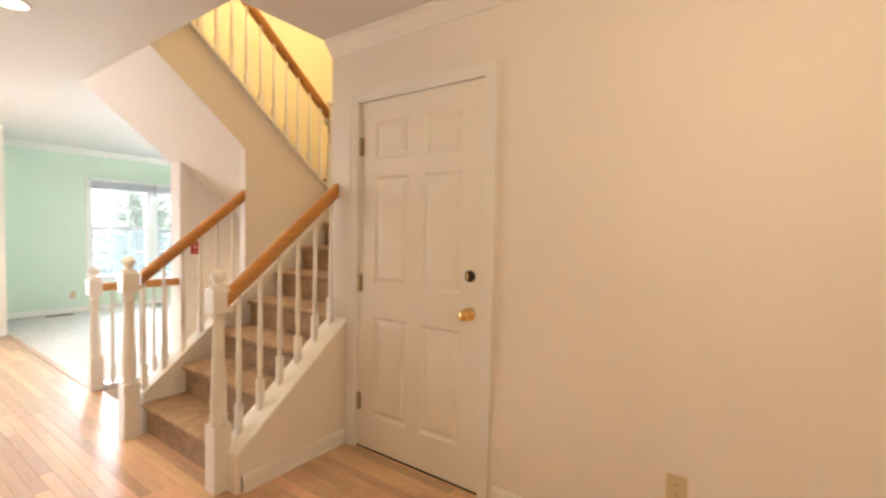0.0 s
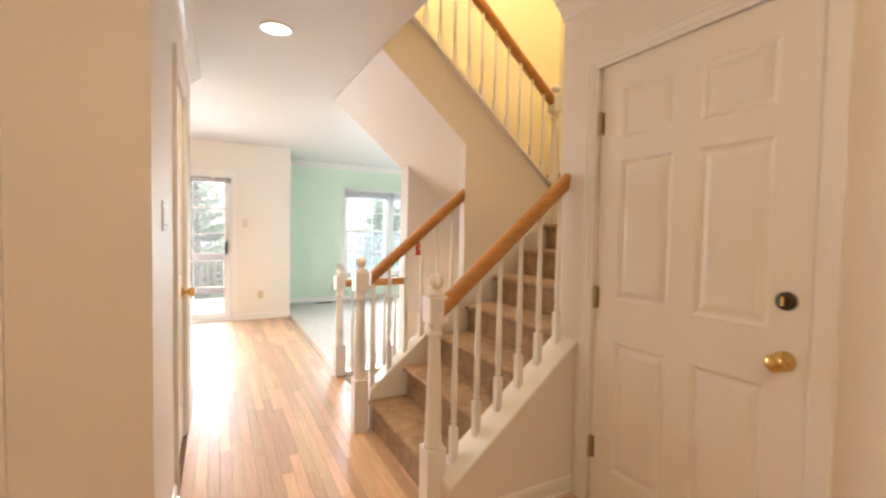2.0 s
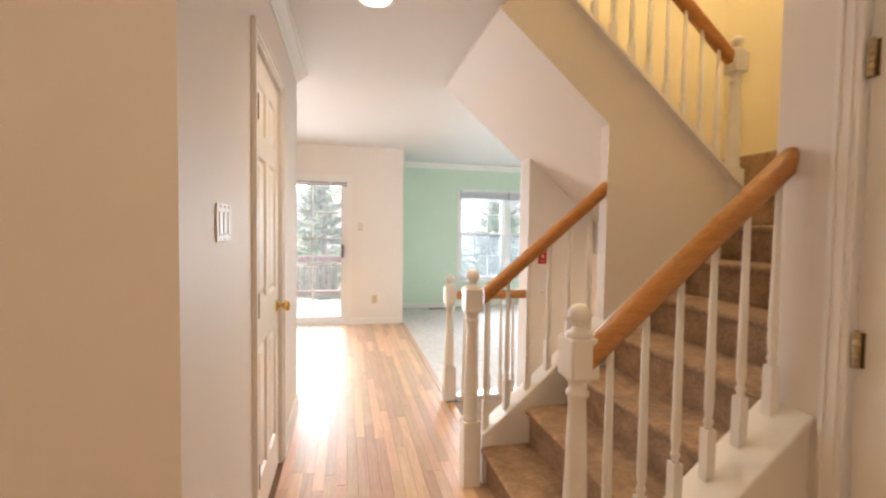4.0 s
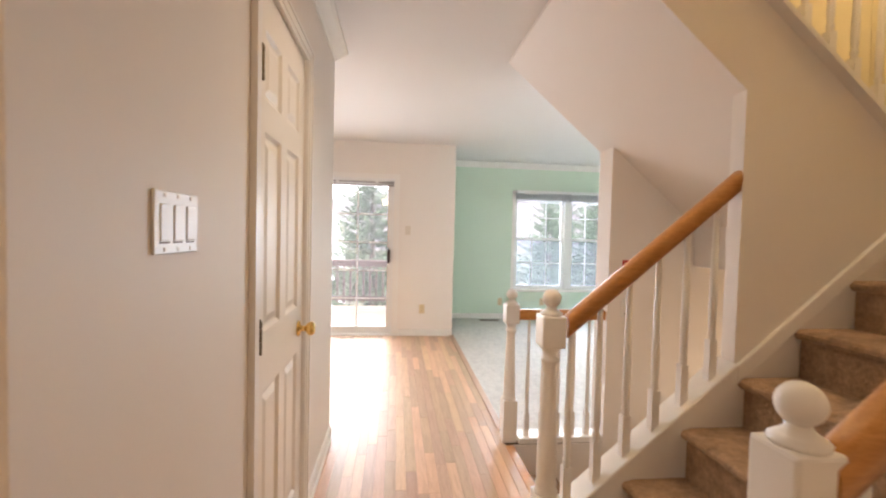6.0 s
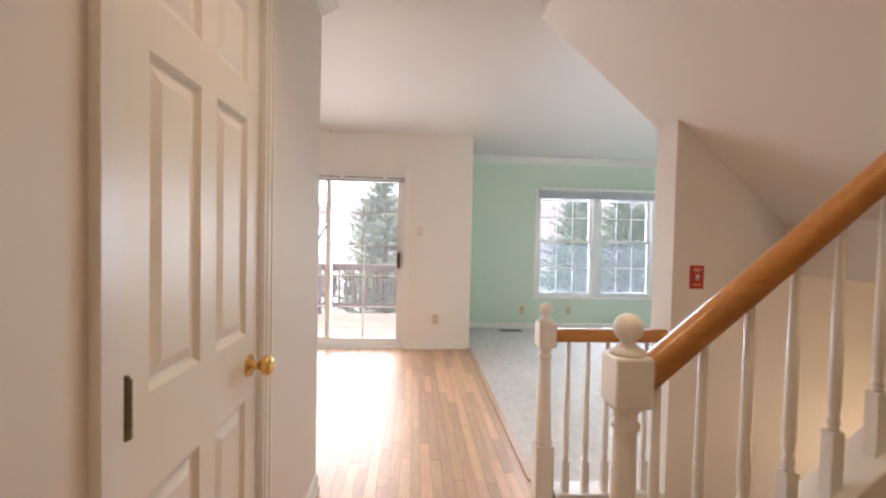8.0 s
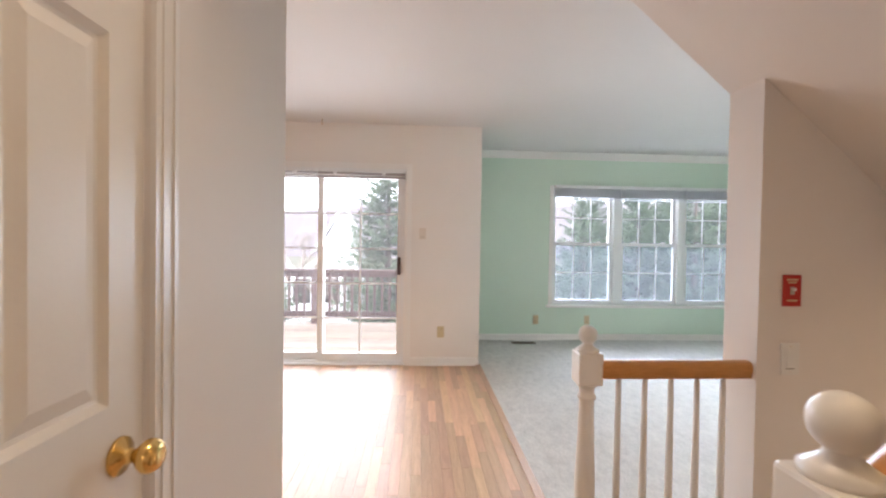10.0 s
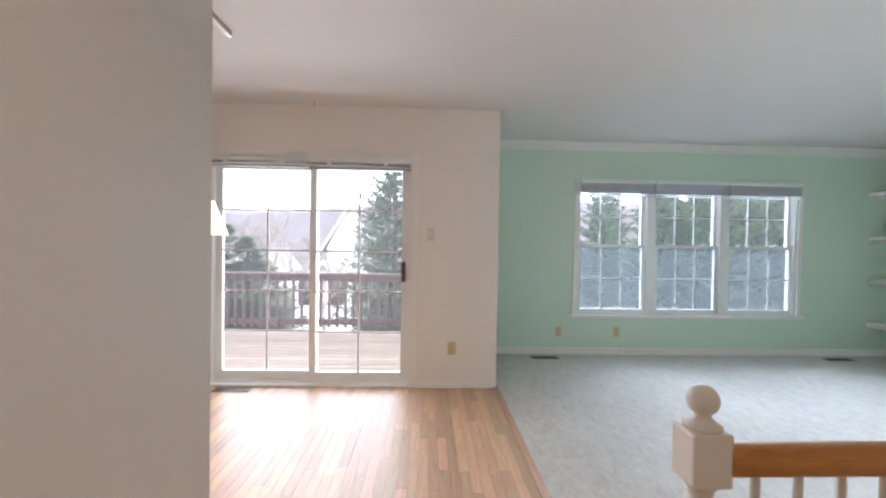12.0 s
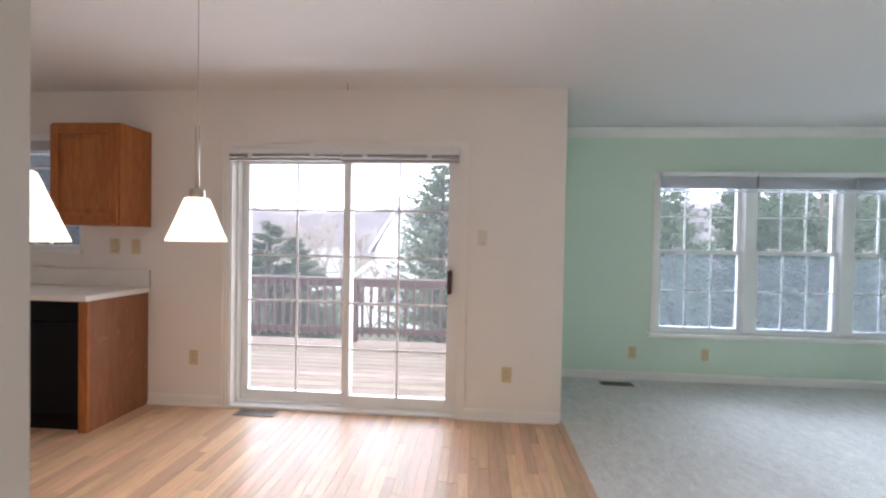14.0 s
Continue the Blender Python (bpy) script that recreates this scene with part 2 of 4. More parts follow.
BLACK = material("black_appliance_gloss", (0.008, 0.008, 0.009), 0.35, spec=0.08)
IVORY = material("ivory_plastic", (0.62, 0.50, 0.30), 0.4, var=0.02)
WHITEP = material("white_plastic", (0.78, 0.76, 0.72), 0.35, var=0.02)
RED = material("red_switch_plate", (0.45, 0.02, 0.015), 0.4)
DARK = material("dark_slot", (0.02, 0.018, 0.015), 0.6)
BROWNV = material("brown_register_metal", (0.20, 0.15, 0.11), 0.45, 0.4)
COUNTER = material("white_laminate", (0.80, 0.76, 0.70), 0.3, var=0.03, scale=30)
VINYL = material("white_vinyl_sash", (0.80, 0.80, 0.79), 0.35, var=0.02)
BLIND = material("grey_blind_slat", (0.84, 0.84, 0.85), 0.5, var=0.04)
bn, bl_ = BLIND.node_tree.nodes, BLIND.node_tree.links
b_tr, b_mx = bn.new("ShaderNodeBsdfTranslucent"), bn.new("ShaderNodeMixShader")
b_tr.inputs[0].default_value, b_mx.inputs[0].default_value = (0.74, 0.75, 0.78, 1), 0.6
bl_.new(bn["Principled BSDF"].outputs[0], b_mx.inputs[1])
bl_.new(b_tr.outputs[0], b_mx.inputs[2])
bl_.new(b_mx.outputs[0], bn["Material Output"].inputs[0])
ALMOND = material("almond_plastic", (0.70, 0.62, 0.53), 0.4, var=0.02)
# Darker twin of BLIND: the backlit slats' shade is put into the colour.
BLINDD = material("shaded_blind_slat", (0.35, 0.32, 0.30), 0.5, var=0.04)
# The slight veil on these two panes paints the haze of outdoor glare.
PANE = glass("clear_glass", (1, 1, 1), 0.02)
HAZY = glass("hazy_window_glass", (1, 1, 1), 0.012)
SCREEN = glass("glass_with_insect_screen", (0.80, 0.835, 0.90), 0.03)
SHADE = glowing("glowing_opal_glass", (1.0, 0.86, 0.62), 1.0)
LENS = glowing("can_light_lens", (1.0, 0.88, 0.70), 2.5)
DECK = wood("weathered_deck_board", (0.36, 0.285, 0.215), (0.15, 0.11, 0.08), 0.75, (0.6, 9, 9), 3.5, spread=0.32, bump=0.3)
DECKRAIL = wood("stained_deck_rail", (0.095, 0.05, 0.04), (0.06, 0.03, 0.026), 0.6, (1.0, 5, 5), 4.0, spread=0.15, bump=0.2)
LAWN = material("winter_lawn", (0.085, 0.082, 0.05), 0.95, var=0.3, scale=0.4, bump=0.5, bump_scale=20)
NEEDLE = material("spruce_needles", (0.11, 0.145, 0.085), 0.8, var=0.4, scale=1.2, random_amount=0.15, spec=0.2)
nn, nl = NEEDLE.node_tree.nodes, NEEDLE.node_tree.links
n_tr, n_mx = nn.new("ShaderNodeBsdfTranslucent"), nn.new("ShaderNodeMixShader")
n_tr.inputs[0].default_value, n_mx.inputs[0].default_value = (0.15, 0.21, 0.13, 1), 0.42
nl.new(nn["Principled BSDF"].outputs[0], n_mx.inputs[1])
nl.new(n_tr.outputs[0], n_mx.inputs[2])
nl.new(n_mx.outputs[0], nn["Material Output"].inputs[0])
BARK = material("bark", (0.10, 0.075, 0.055), 0.9, var=0.3, scale=8, bump=0.6, bump_scale=30)
SIDING = material("white_siding", (0.78, 0.78, 0.78), 0.6, var=0.03)
ROOF = material("grey_shingles", (0.30, 0.29, 0.30), 0.9, var=0.15, scale=3)
HILL = material("bare_winter_wood", (0.165, 0.145, 0.155), 1.0, var=0.35, scale=0.25)
TWIG = material("bare_twigs", (0.28, 0.235, 0.20), 0.9, var=0.2)

# ---------- mesh helpers ----------


def box(bm, x0, x1, y0, y1, z0, z1):
    v = [bm.verts.new(p) for p in ((x0, y0, z0), (x1, y0, z0), (x1, y1, z0), (x0, y1, z0), (x0, y0, z1), (x1, y0, z1), (x1, y1, z1), (x0, y1, z1))]
    for f in ((3, 2, 1, 0), (4, 5, 6, 7), (0, 1, 5, 4), (1, 2, 6, 5), (2, 3, 7, 6), (3, 0, 4, 7)):
        bm.faces.new([v[i] for i in f])
    return bm


def boxed(x0, x1, y0, y1, z0, z1, bevel=0.0):
    bm = box(bmesh.new(), x0, x1, y0, y1, z0, z1)
    if bevel:
        bmesh.ops.bevel(bm, geom=bm.edges[:], offset=bevel, segments=2, affect="EDGES", profile=0.5)
    return bm


def prism(bm, pts, axis, a0, a1):
    """A polygon of (u, v) swept along an axis: 'x' takes (y, z), 'y' takes (x, z), 'z' takes (x, y)."""
    def at(u, v, a):
        return {"x": (a, u, v), "y": (u, a, v), "z": (u, v, a)}[axis]
    lo, hi = [bm.verts.new(at(u, v, a0)) for u, v in pts], [bm.verts.new(at(u, v, a1)) for u, v in pts]
    n = len(pts)
    bm.faces.new(lo)
    bm.faces.new(hi[::-1])
    for i in range(n):
        bm.faces.new((lo[i], hi[i], hi[(i + 1) % n], lo[(i + 1) % n]))
    bmesh.ops.recalc_face_normals(bm, faces=bm.faces[:])
    return bm


def lathe(bm, profile, x, y, z=0.0, seg=14):
    rings = []
    for r, h in profile:
        rings.append([bm.verts.new((x + r * math.cos(2 * math.pi * i / seg), y + r * math.sin(2 * math.pi * i / seg), z + h)) for i in range(seg)])
    for a, b in zip(rings, rings[1:]):
        for i in range(seg):
            f = bm.faces.new((a[i], a[(i + 1) % seg], b[(i + 1) % seg], b[i]))
            f.smooth = True
    bm.faces.new(rings[0][::-1])
    bm.faces.new(rings[-1])
    return bm


def turn(bm, m):
    bmesh.ops.transform(bm, matrix=m, verts=bm.verts[:])
    return bm


def solid(name, bm, mat, parent=None, label="", category="", group="", kind=""):
    me = bpy.data.meshes.new(name)
    bm.to_mesh(me)
    bm.free()
    me.materials.append(mat)
    ob = new(name, me)
    if parent is not None:
        ob.parent = parent
    return tagged(ob, label, category, group, kind)


def part(name, bm, mat, parent, label=""):
    return solid(name, bm, mat, parent, label)


def thing(name, label, category, group="", place=(0, 0, 0)):
    ob = new(name)
    ob.location = place
    return tagged(ob, label, category, group)


def setting(name, bm, mat, label=""):
    return solid(name, bm, mat, None, label, "", "", "structure")


def wall(name, axis, a0, a1, b0, b1, z0, z1, mat, holes=(), label=""):
    """A wall along an axis from a0 to a1, from b0 to b1 thick, with holes (a0, a1, z0, z1) right through it."""
    bm = bmesh.new()
    cuts = sorted({a0, a1, *[h[0] for h in holes], *[h[1] for h in holes]})
    for c0, c1 in zip(cuts, cuts[1:]):
        spans = [(z0, z1)]
        for h in holes:
            if h[0] <= c0 and c1 <= h[1]:
                spans = [s for p, q in spans for s in ((p, min(q, h[2])), (max(p, h[3]), q)) if s[1] - s[0] > 1e-4]
        for p, q in spans:
            if axis == "x":
                box(bm, c0, c1, b0, b1, p, q)
            else:
                box(bm, b0, b1, c0, c1, p, q)
    bmesh.ops.remove_doubles(bm, verts=bm.verts[:], dist=1e-5)
    return setting(name, bm, mat, label)



# ---------- walls, floor, ceiling ----------
wall("wall_hall", "y", 2.29, 4.562, HX - 0.12, HX, 0, H, WALL, [(3.094, 3.749, 0, 2.045)], "cream painted hall wall")
wall("wall_closet_front", "x", -1.6, HX - 0.12, 2.29, 2.41, 0, H, WALL, [(-0.665, 0.102, 0, 2.05)], "cream painted foyer wall")
wall("wall_kitchen_back", "x", -3.6, HX - 0.12, 4.442, 4.562, 0, H, WALL, (), "cream painted kitchen wall")
wall("wall_foyer_left", "y", -1.6, 2.29, -1.72, -1.6, 0, H, WALL)
wall("wall_foyer_back", "x", -1.72, 2.363, -1.72, -1.6, 0, H, WALL)
wall("wall_door", "y", -1.6, 2.255, DX, DX + 0.12, 0, H, WALL, [(1.322, 2.182, 0, 2.05)], "cream painted wall with a panelled door")
wall("wall_behind_door", "y", 0.9, 2.2, 3.0, 3.1, 0, H, WALL)
wall("wall_stair_side", "x", DX, 4.0, 2.255, 2.42, 0, 5.2, WALL, (), "cream painted stairwell wall")
wall("wall_landing", "y", 2.255, 4.585, 4.0, 4.1, -2.6, 5.2, YELLOW, (), "warm yellow stairwell wall")
wall("wall_stair_sign", "x", 2.238, 4.0, 4.41, 4.585, -2.6, H, WALL, (), "cream painted wall beside the stairs")
wall("wall_stair_upper", "x", 0.4, 4.0, 4.41, 4.585, 2.72, 5.2, YELLOW, (), "warm yellow upper stairwell wall")
wall("wall_upper_end", "y", 2.255, 4.41, 0.3, 0.4, 2.72, 5.2, YELLOW)
wall("wall_upper_side", "x", 0.4, DX, 2.255, 2.42, 2.72, 5.2, YELLOW)
wall("wall_dining", "x", -3.7, CX, FY, FY + 0.16, 0, H, WALL, [(-0.895, 0.865, 0, 1.985), (-3.0, -2.13, 1.20, 2.07)], "cream painted dining wall")
wall("wall_dining_return", "y", FY + 0.16, GY, CX - 0.13, CX, 0, H, GREEN)
wall("wall_green", "x", 1.50, 6.57, GY, GY + 0.16, 0, H, GREEN, [(2.735, 5.345, 0.47, 1.985)], "mint green painted living room wall")
wall("wall_living_end", "y", 4.585, GY, 6.45, 6.57, 0, H, GREEN, (), "mint green painted living room wall")
wall("wall_living_stair", "x", 4.1, 6.45, 4.41, 4.585, 0, H, GREEN)
wall("wall_kitchen_end", "y", 4.442, FY + 0.16, -3.72, -3.6, 0, H, WALL)

bm = bmesh.new()
box(bm, -1.72, CX, -1.72, 4.442, -0.30, -0.022)
box(bm, -3.72, CX, 4.442, FY, -0.30, -0.022)
box(bm, CX, 3.1, -1.72, 3.42, -0.30, -0.022)
box(bm, CX, 6.57, 4.43, GY, -0.30, -0.012)
floor = setting("floor", bm, SUBFLOOR, "floor under the boards and the carpet")

bm = bmesh.new()
box(bm, -3.72, 1.618, -1.72, FY + 0.16, H, H + 0.28)
box(bm, 1.618, 6.57, 4.585, GY + 0.16, H, H + 0.28)
box(bm, 1.50, 1.618, FY + 0.16, GY + 0.16, H, H + 0.28)
box(bm, 1.618, 3.1, -1.72, 2.42, H, H + 0.28)
setting("ceiling", bm, CEIL, "flat white painted ceiling")
setting("ceiling_upper", boxed(0.3, 4.1, 2.255, 4.585, 5.2, 5.3), CEIL, "white ceiling above the stairs")

bm = boxed(CX + 0.02, 6.45, 4.585, GY, -0.010, 0.008)
carpet = solid("carpet", bm, CARPET, None, "pale grey-beige cut pile carpet", "carpet", "", "structure")

# basement stairwell
setting("wall_basement", box(box(bmesh.new(), 1.55, 4.0, 3.32, 3.42, -2.6, -0.02), 1.5, 1.63, 3.42, 4.41, -2.6, -0.31), WALL)
setting("wall_basement_side", boxed(1.632, 2.237, 4.40, 4.4095, -2.6, -0.001), WALL, "cream wall beside the cellar steps")
setting("floor_nosing", boxed(1.60, 1.655, 3.425, 4.40, -0.019, 0.003, 0.004), OAK, "oak edge strip at the cellar steps")
setting("floor_basement", boxed(1.5, 4.0, 3.3, 4.6, -2.7, -2.6), CARPET)

# ---------- stairs ----------
RISE, RUN, X1 = 0.194, 0.232, 1.569


def carpet_step(x, z, y0, y1, way, depth=0.27):
    """One carpeted step with a rounded nose; way is 1 where the stairs climb to +x."""
    pts = [(0.0, -RISE), (0.0, -0.045), (-0.018, -0.04), (-0.03, -0.026), (-0.031, -0.012), (-0.022, -0.002), (-0.005, 0.0), (depth, 0.0), (depth, -0.025), (0.03, -RISE)]
    return prism(bmesh.new(), [(x + way * u, z + v) for u, v in pts], "y", y0, y1)


stairs = thing("staircase", "white staircase with brown carpeted steps", "staircase")
for i in range(7):
    part("step", carpet_step(X1 + RUN * i, RISE * (i + 1), 2.412 if X1 + RUN * i < 2.2 else 2.421, 3.349, 1), STAIRC, stairs, "worn brown carpeted step")
part("landing", boxed(X1 + RUN * 6 + 0.262, 3.999, 2.421, 4.409, 1.16, 1.358), STAIRC, stairs, "brown carpeted landing")
for i in range(7):
    part("step", carpet_step(2.961 - RUN * i, 1.358 + RISE * (i + 1), 3.42, 4.41, -1), STAIRC, stairs, "worn brown carpeted step")


def near_cap(x):
    return 0.345 + 0.81 * (x - 1.727)


def far_cap(x):
    return 0.39 + 0.85 * (x - 1.699)


def soffit_z(x):
    return 1.89 - 0.85 * (x - 2.225)


# closed side under the railing next to the door
SEAM = 2.225
bm = prism(bmesh.new(), [(1.545, 0), (2.243, 0), (2.243, near_cap(2.243) - 0.02), (1.545, near_cap(1.545) - 0.02)], "y", 2.275, 2.41)
part("side_panel", bm, WALL, stairs, "white painted triangular side panel")
for y, w, top, xe in ((2.345, 0.085, near_cap, 2.240), (3.386, 0.060, far_cap, 2.223)):
    bm = prism(bmesh.new(), [(1.545, top(1.545) - 0.022), (xe, top(xe) - 0.022), (xe, top(xe)), (1.545, top(1.545))], "y", y - w, y + w)
    bmesh.ops.bevel(bm, geom=bm.edges[:], offset=0.005, segments=2, affect="EDGES", profile=0.5)
    part("stringer_cap", bm, TRIM, stairs, "white sloping stringer cap")
bm = prism(bmesh.new(), [(1.545, 0), (SEAM, 0), (SEAM, far_cap(SEAM) - 0.022), (1.545, far_cap(1.545) - 0.022)], "y", 3.35, 3.415)
part("stringer", bm, TRIM, stairs, "white painted stringer")
# wall between the two flights
bm = prism(bmesh.new(), [(1.60, soffit_z(1.60)), (SEAM, 1.89), (SEAM, 0), (4.0, 0), (4.0, 1.36), (3.10, 1.36), (3.10, soffit_z(3.10) + 0.39), (1.60, soffit_z(1.60) + 0.39)], "y", 3.35, 3.42)
part("flight_wall", bm, WALL, stairs, "cream wall under the upper flight")
bm = prism(bmesh.new(), [(1.60, soffit_z(1.60) + 0.39), (3.10, soffit_z(3.10) + 0.39), (3.10, soffit_z(3.10) + 0.415), (1.60, soffit_z(1.60) + 0.415)], "y", 3.302, 3.445)
part("stringer_cap", bm, TRIM, stairs, "white sloping stringer cap")
# underside of the upper flight
EDGE = 2.238
bm = prism(bmesh.new(), [(1.60, soffit_z(1.60)), (EDGE, soffit_z(EDGE)), (EDGE, soffit_z(EDGE) + 0.04), (1.60, soffit_z(1.60) + 0.04)], "y", 3.42, 4.585)
part("soffit", bm, WALL, stairs, "white painted sloping underside")
bm = prism(bmesh.new(), [(EDGE, soffit_z(EDGE)), (2.81, soffit_z(2.81)), (2.81, 1.14), (3.99, 1.14), (3.99, 1.155), (2.85, 1.155), (2.85, soffit_z(2.85) + 0.04), (EDGE, soffit_z(EDGE) + 0.04)], "y", 3.42, 4.409)
part("soffit", bm, WALL, stairs, "white painted sloping underside")
bm = prism(bmesh.new(), [(1.60, soffit_z(1.60) + 0.041), (EDGE, soffit_z(EDGE) + 0.041), (EDGE, H), (1.60, H)], "y", 4.411, 4.585)
part("flight_side", bm, WALL, stairs)
# skirting along the wall side of the steps, in one line with the cap of the lower flight
bm = prism(bmesh.new(), [(1.545, far_cap(1.545) - 0.30), (3.0, far_cap(3.0) - 0.36), (3.0, far_cap(3.0) - 0.05), (1.545, far_cap(1.545) - 0.05)], "y", 3.340, 3.3495)
part("skirt_board", bm, TRIM, stairs, "white sloping skirt board")
bm = prism(bmesh.new(), [(2.2235, far_cap(2.2235) - 0.088), (3.0, far_cap(3.0) - 0.088), (3.0, far_cap(3.0) - 0.012), (2.2235, far_cap(2.2235) - 0.012)], "y", 3.330, 3.3495)
bmesh.ops.bevel(bm, geom=bm.edges[:], offset=0.006, segments=2, affect="EDGES", profile=0.5)
part("skirt_moulding", bm, TRIM, stairs, "white sloping skirt moulding")
bm = prism(bmesh.new(), [(1.545, far_cap(1.545) - 0.088), (SEAM, far_cap(SEAM) - 0.088), (SEAM, far_cap(SEAM) - 0.023), (1.545, far_cap(1.545) - 0.023)], "y", 3.332, 3.3495)
part("skirt_moulding", bm, TRIM, stairs, "white sloping skirt moulding")

setting("wall_stair_inner", prism(bmesh.new(), [(1.60, soffit_z(1.60) + 0.10), (2.80, soffit_z(2.80) + 0.10), (2.80, 1.37), (3.995, 1.37), (3.995, 2.719), (1.60, 2.719)], "y", 4.401, 4.4095), YELLOW, "warm yellow wall beside the upper flight")
for x0, z0, z1 in ((3.14, 1.359, 1.56), (3.50, 1.561, 1.85)):
    part("step", boxed(x0, 3.998, 3.46, 4.40, z0, z1, 0.02), STAIRC, stairs, "worn brown carpeted step")
cellar = thing("cellar_stairs", "carpeted steps going down under the upper flight", "staircase")
for i in range(9):
    part("step", carpet_step(1.66 + RUN * i, -RISE * (i + 1), 3.42, 4.40, -1, -0.26), STAIRC, cellar)


def newel(name, x, y, ball=1.066, label="white turned newel post with a ball top"):
    d = ball - 1.066
    t = tagged(new(name), label, "newel post", "newel posts of the stairs")
    t.location = (x, y, 0)
    bm = boxed(-0.045, 0.045, -0.045, 0.045, 0, 0.33 + d * 0.5, 0.004)
    part("base_block", bm, TRIM, t)
    b, u = 0.33 + d * 0.5, 0.88 + d
    prof = [(0.043, b), (0.044, b + 0.012), (0.036, b + 0.02), (0.041, b + 0.04), (0.036, b + 0.055), (0.037, b + 0.075), (0.037, b + 0.13), (0.032, (b + u) / 2), (0.027, u - 0.10), (0.026, u - 0.062), (0.034, u - 0.054), (0.034, u - 0.044), (0.027, u - 0.036), (0.028, u - 0.016), (0.040, u - 0.004), (0.041, u + 0.001)]
    part("shaft", lathe(bmesh.new(), prof, 0, 0, 0, 20), TRIM, t)
    bm = boxed(-0.045, 0.045, -0.045, 0.045, u, u + 0.12, 0.007)
    part("top_block", bm, TRIM, t)
    prof = [(0.040, u + 0.118), (0.042, u + 0.127), (0.030, u + 0.135), (0.020, u + 0.143), (0.018, u + 0.149)]
    r, c = 0.0345, u + 0.182
    prof += [(r * math.sin(a), c - r * math.cos(a)) for a in [math.pi * (0.16 + 0.83 * k / 12) for k in range(13)]]
    part("ball", lathe(bmesh.new(), prof, 0, 0, 0, 22), TRIM, t)
    return t


newel("newel_post", 1.525, 2.395)
newel("newel_post", 1.482, 3.36, 1.084)
newel("newel_post", 1.635, 4.475, 0.942, "shorter white turned newel post with a ball top")
up = newel("newel_post", 3.05, 3.375)
up.location.z = 1.358


def baluster_mesh(h, slope):
    """A turned baluster: square foot cut to the slope, then a tapering round stem."""
    bm = bmesh.new()
    s, k = 0.016, 0.15
    d = slope * s
    v = [bm.verts.new(p) for p in ((-s, -s, -d), (s, -s, d), (s, s, d), (-s, s, -d), (-s, -s, k), (s, -s, k), (s, s, k), (-s, s, k))]
    for f in ((3, 2, 1, 0), (4, 5, 6, 7), (0, 1, 5, 4), (1, 2, 6, 5), (2, 3, 7, 6), (3, 0, 4, 7)):
        bm.faces.new([v[i] for i in f])
    prof = [(0.0155, k - 0.002), (0.010, k + 0.010), (0.0145, k + 0.02), (0.0145, k + 0.028), (0.010, k + 0.036), (0.0125, k + 0.05), (0.0145, k + 0.075), (0.0142, k + 0.14), (0.0095, h)]
    lathe(bm, prof, 0, 0, 0, 10)
    me = bpy.data.meshes.new("baluster")
    bm.to_mesh(me)
    bm.free()
    me.materials.append(TRIM)
    return me


def rail_profile(w=0.031, h=0.062):
    return [(-w * 0.8, 0), (w * 0.8, 0), (w * 0.85, h * 0.25), (w, h * 0.42), (w, h * 0.72), (w * 0.75, h * 0.93), (w * 0.3, h), (-w * 0.3, h), (-w * 0.75, h * 0.93), (-w, h * 0.72), (-w, h * 0.42), (-w * 0.85, h * 0.25)]


def handrail(parent, x0, z0, x1, z1, y):
    """An oak rail whose underside runs from (x0, z0) to (x1, z1)."""
    bm = bmesh.new()
    ends = []
    for x, z in ((x0, z0), (x1, z1)):
        ends.append([bm.verts.new((x, y + u, z + v * math.hypot(1, (z1 - z0) / (x1 - x0)))) for u, v in rail_profile()])
    n = len(ends[0])
    for ring_ in ends:
        bm.faces.new([bm.verts.new(v.co) for v in ring_])
    for i in range(n):
        f = bm.faces.new((ends[0][i], ends[1][i], ends[1][(i + 1) % n], ends[0][(i + 1) % n]))
        f.smooth = True
    bmesh.ops.recalc_face_normals(bm, faces=bm.faces[:])
    return part("handrail", bm, OAK, parent, "honey oak handrail")


def balusters(parent, xs, y, foot, height, slope):
    me = baluster_mesh(height, slope)
    for x in xs:
        ob = new("baluster", me)
        ob.parent = parent
        ob.location = (x, y, foot(x))


for y, top, x0, gap, tall in ((2.375, near_cap, 1.618, 0.1175, 0.745), (3.377, far_cap, 1.567, 0.1155, 0.69)):
    r = thing("stair_railing", "oak handrail on white turned balusters along the stairs", "railing", "stair railings")
    handrail(r, 1.545, 0.908 if y < 3 else 0.930, 2.240 if y < 3 else 2.223, 1.505, y)
    balusters(r, [x0 + gap * i for i in range(6)], y, top, tall, 0.82)
r = thing("stair_railing", "oak handrail on white balusters beside the upper flight", "railing", "stair railings")
handrail(r, 3.02, soffit_z(3.02) + 1.065, 1.5, soffit_z(1.5) + 1.065, 3.375)
balusters(r, [2.93 - 0.1135 * i for i in range(13)], 3.375, lambda x: soffit_z(x) + 0.415, 0.67, -0.85)
r = thing("guard_railing", "low level oak rail on thin white balusters", "railing", "stair railings")
handrail(r, 1.675, 0.785, 2.237, 0.785, 4.455)
part("base_shoe", boxed(1.69, 2.237, 4.412, 4.54, 0, 0.035, 0.004), TRIM, r, "white base shoe")
balusters(r, [1.745 + 0.1 * i for i in range(5)], 4.455, lambda x: 0.035, 0.755, 0)

# ---------- doors ----------


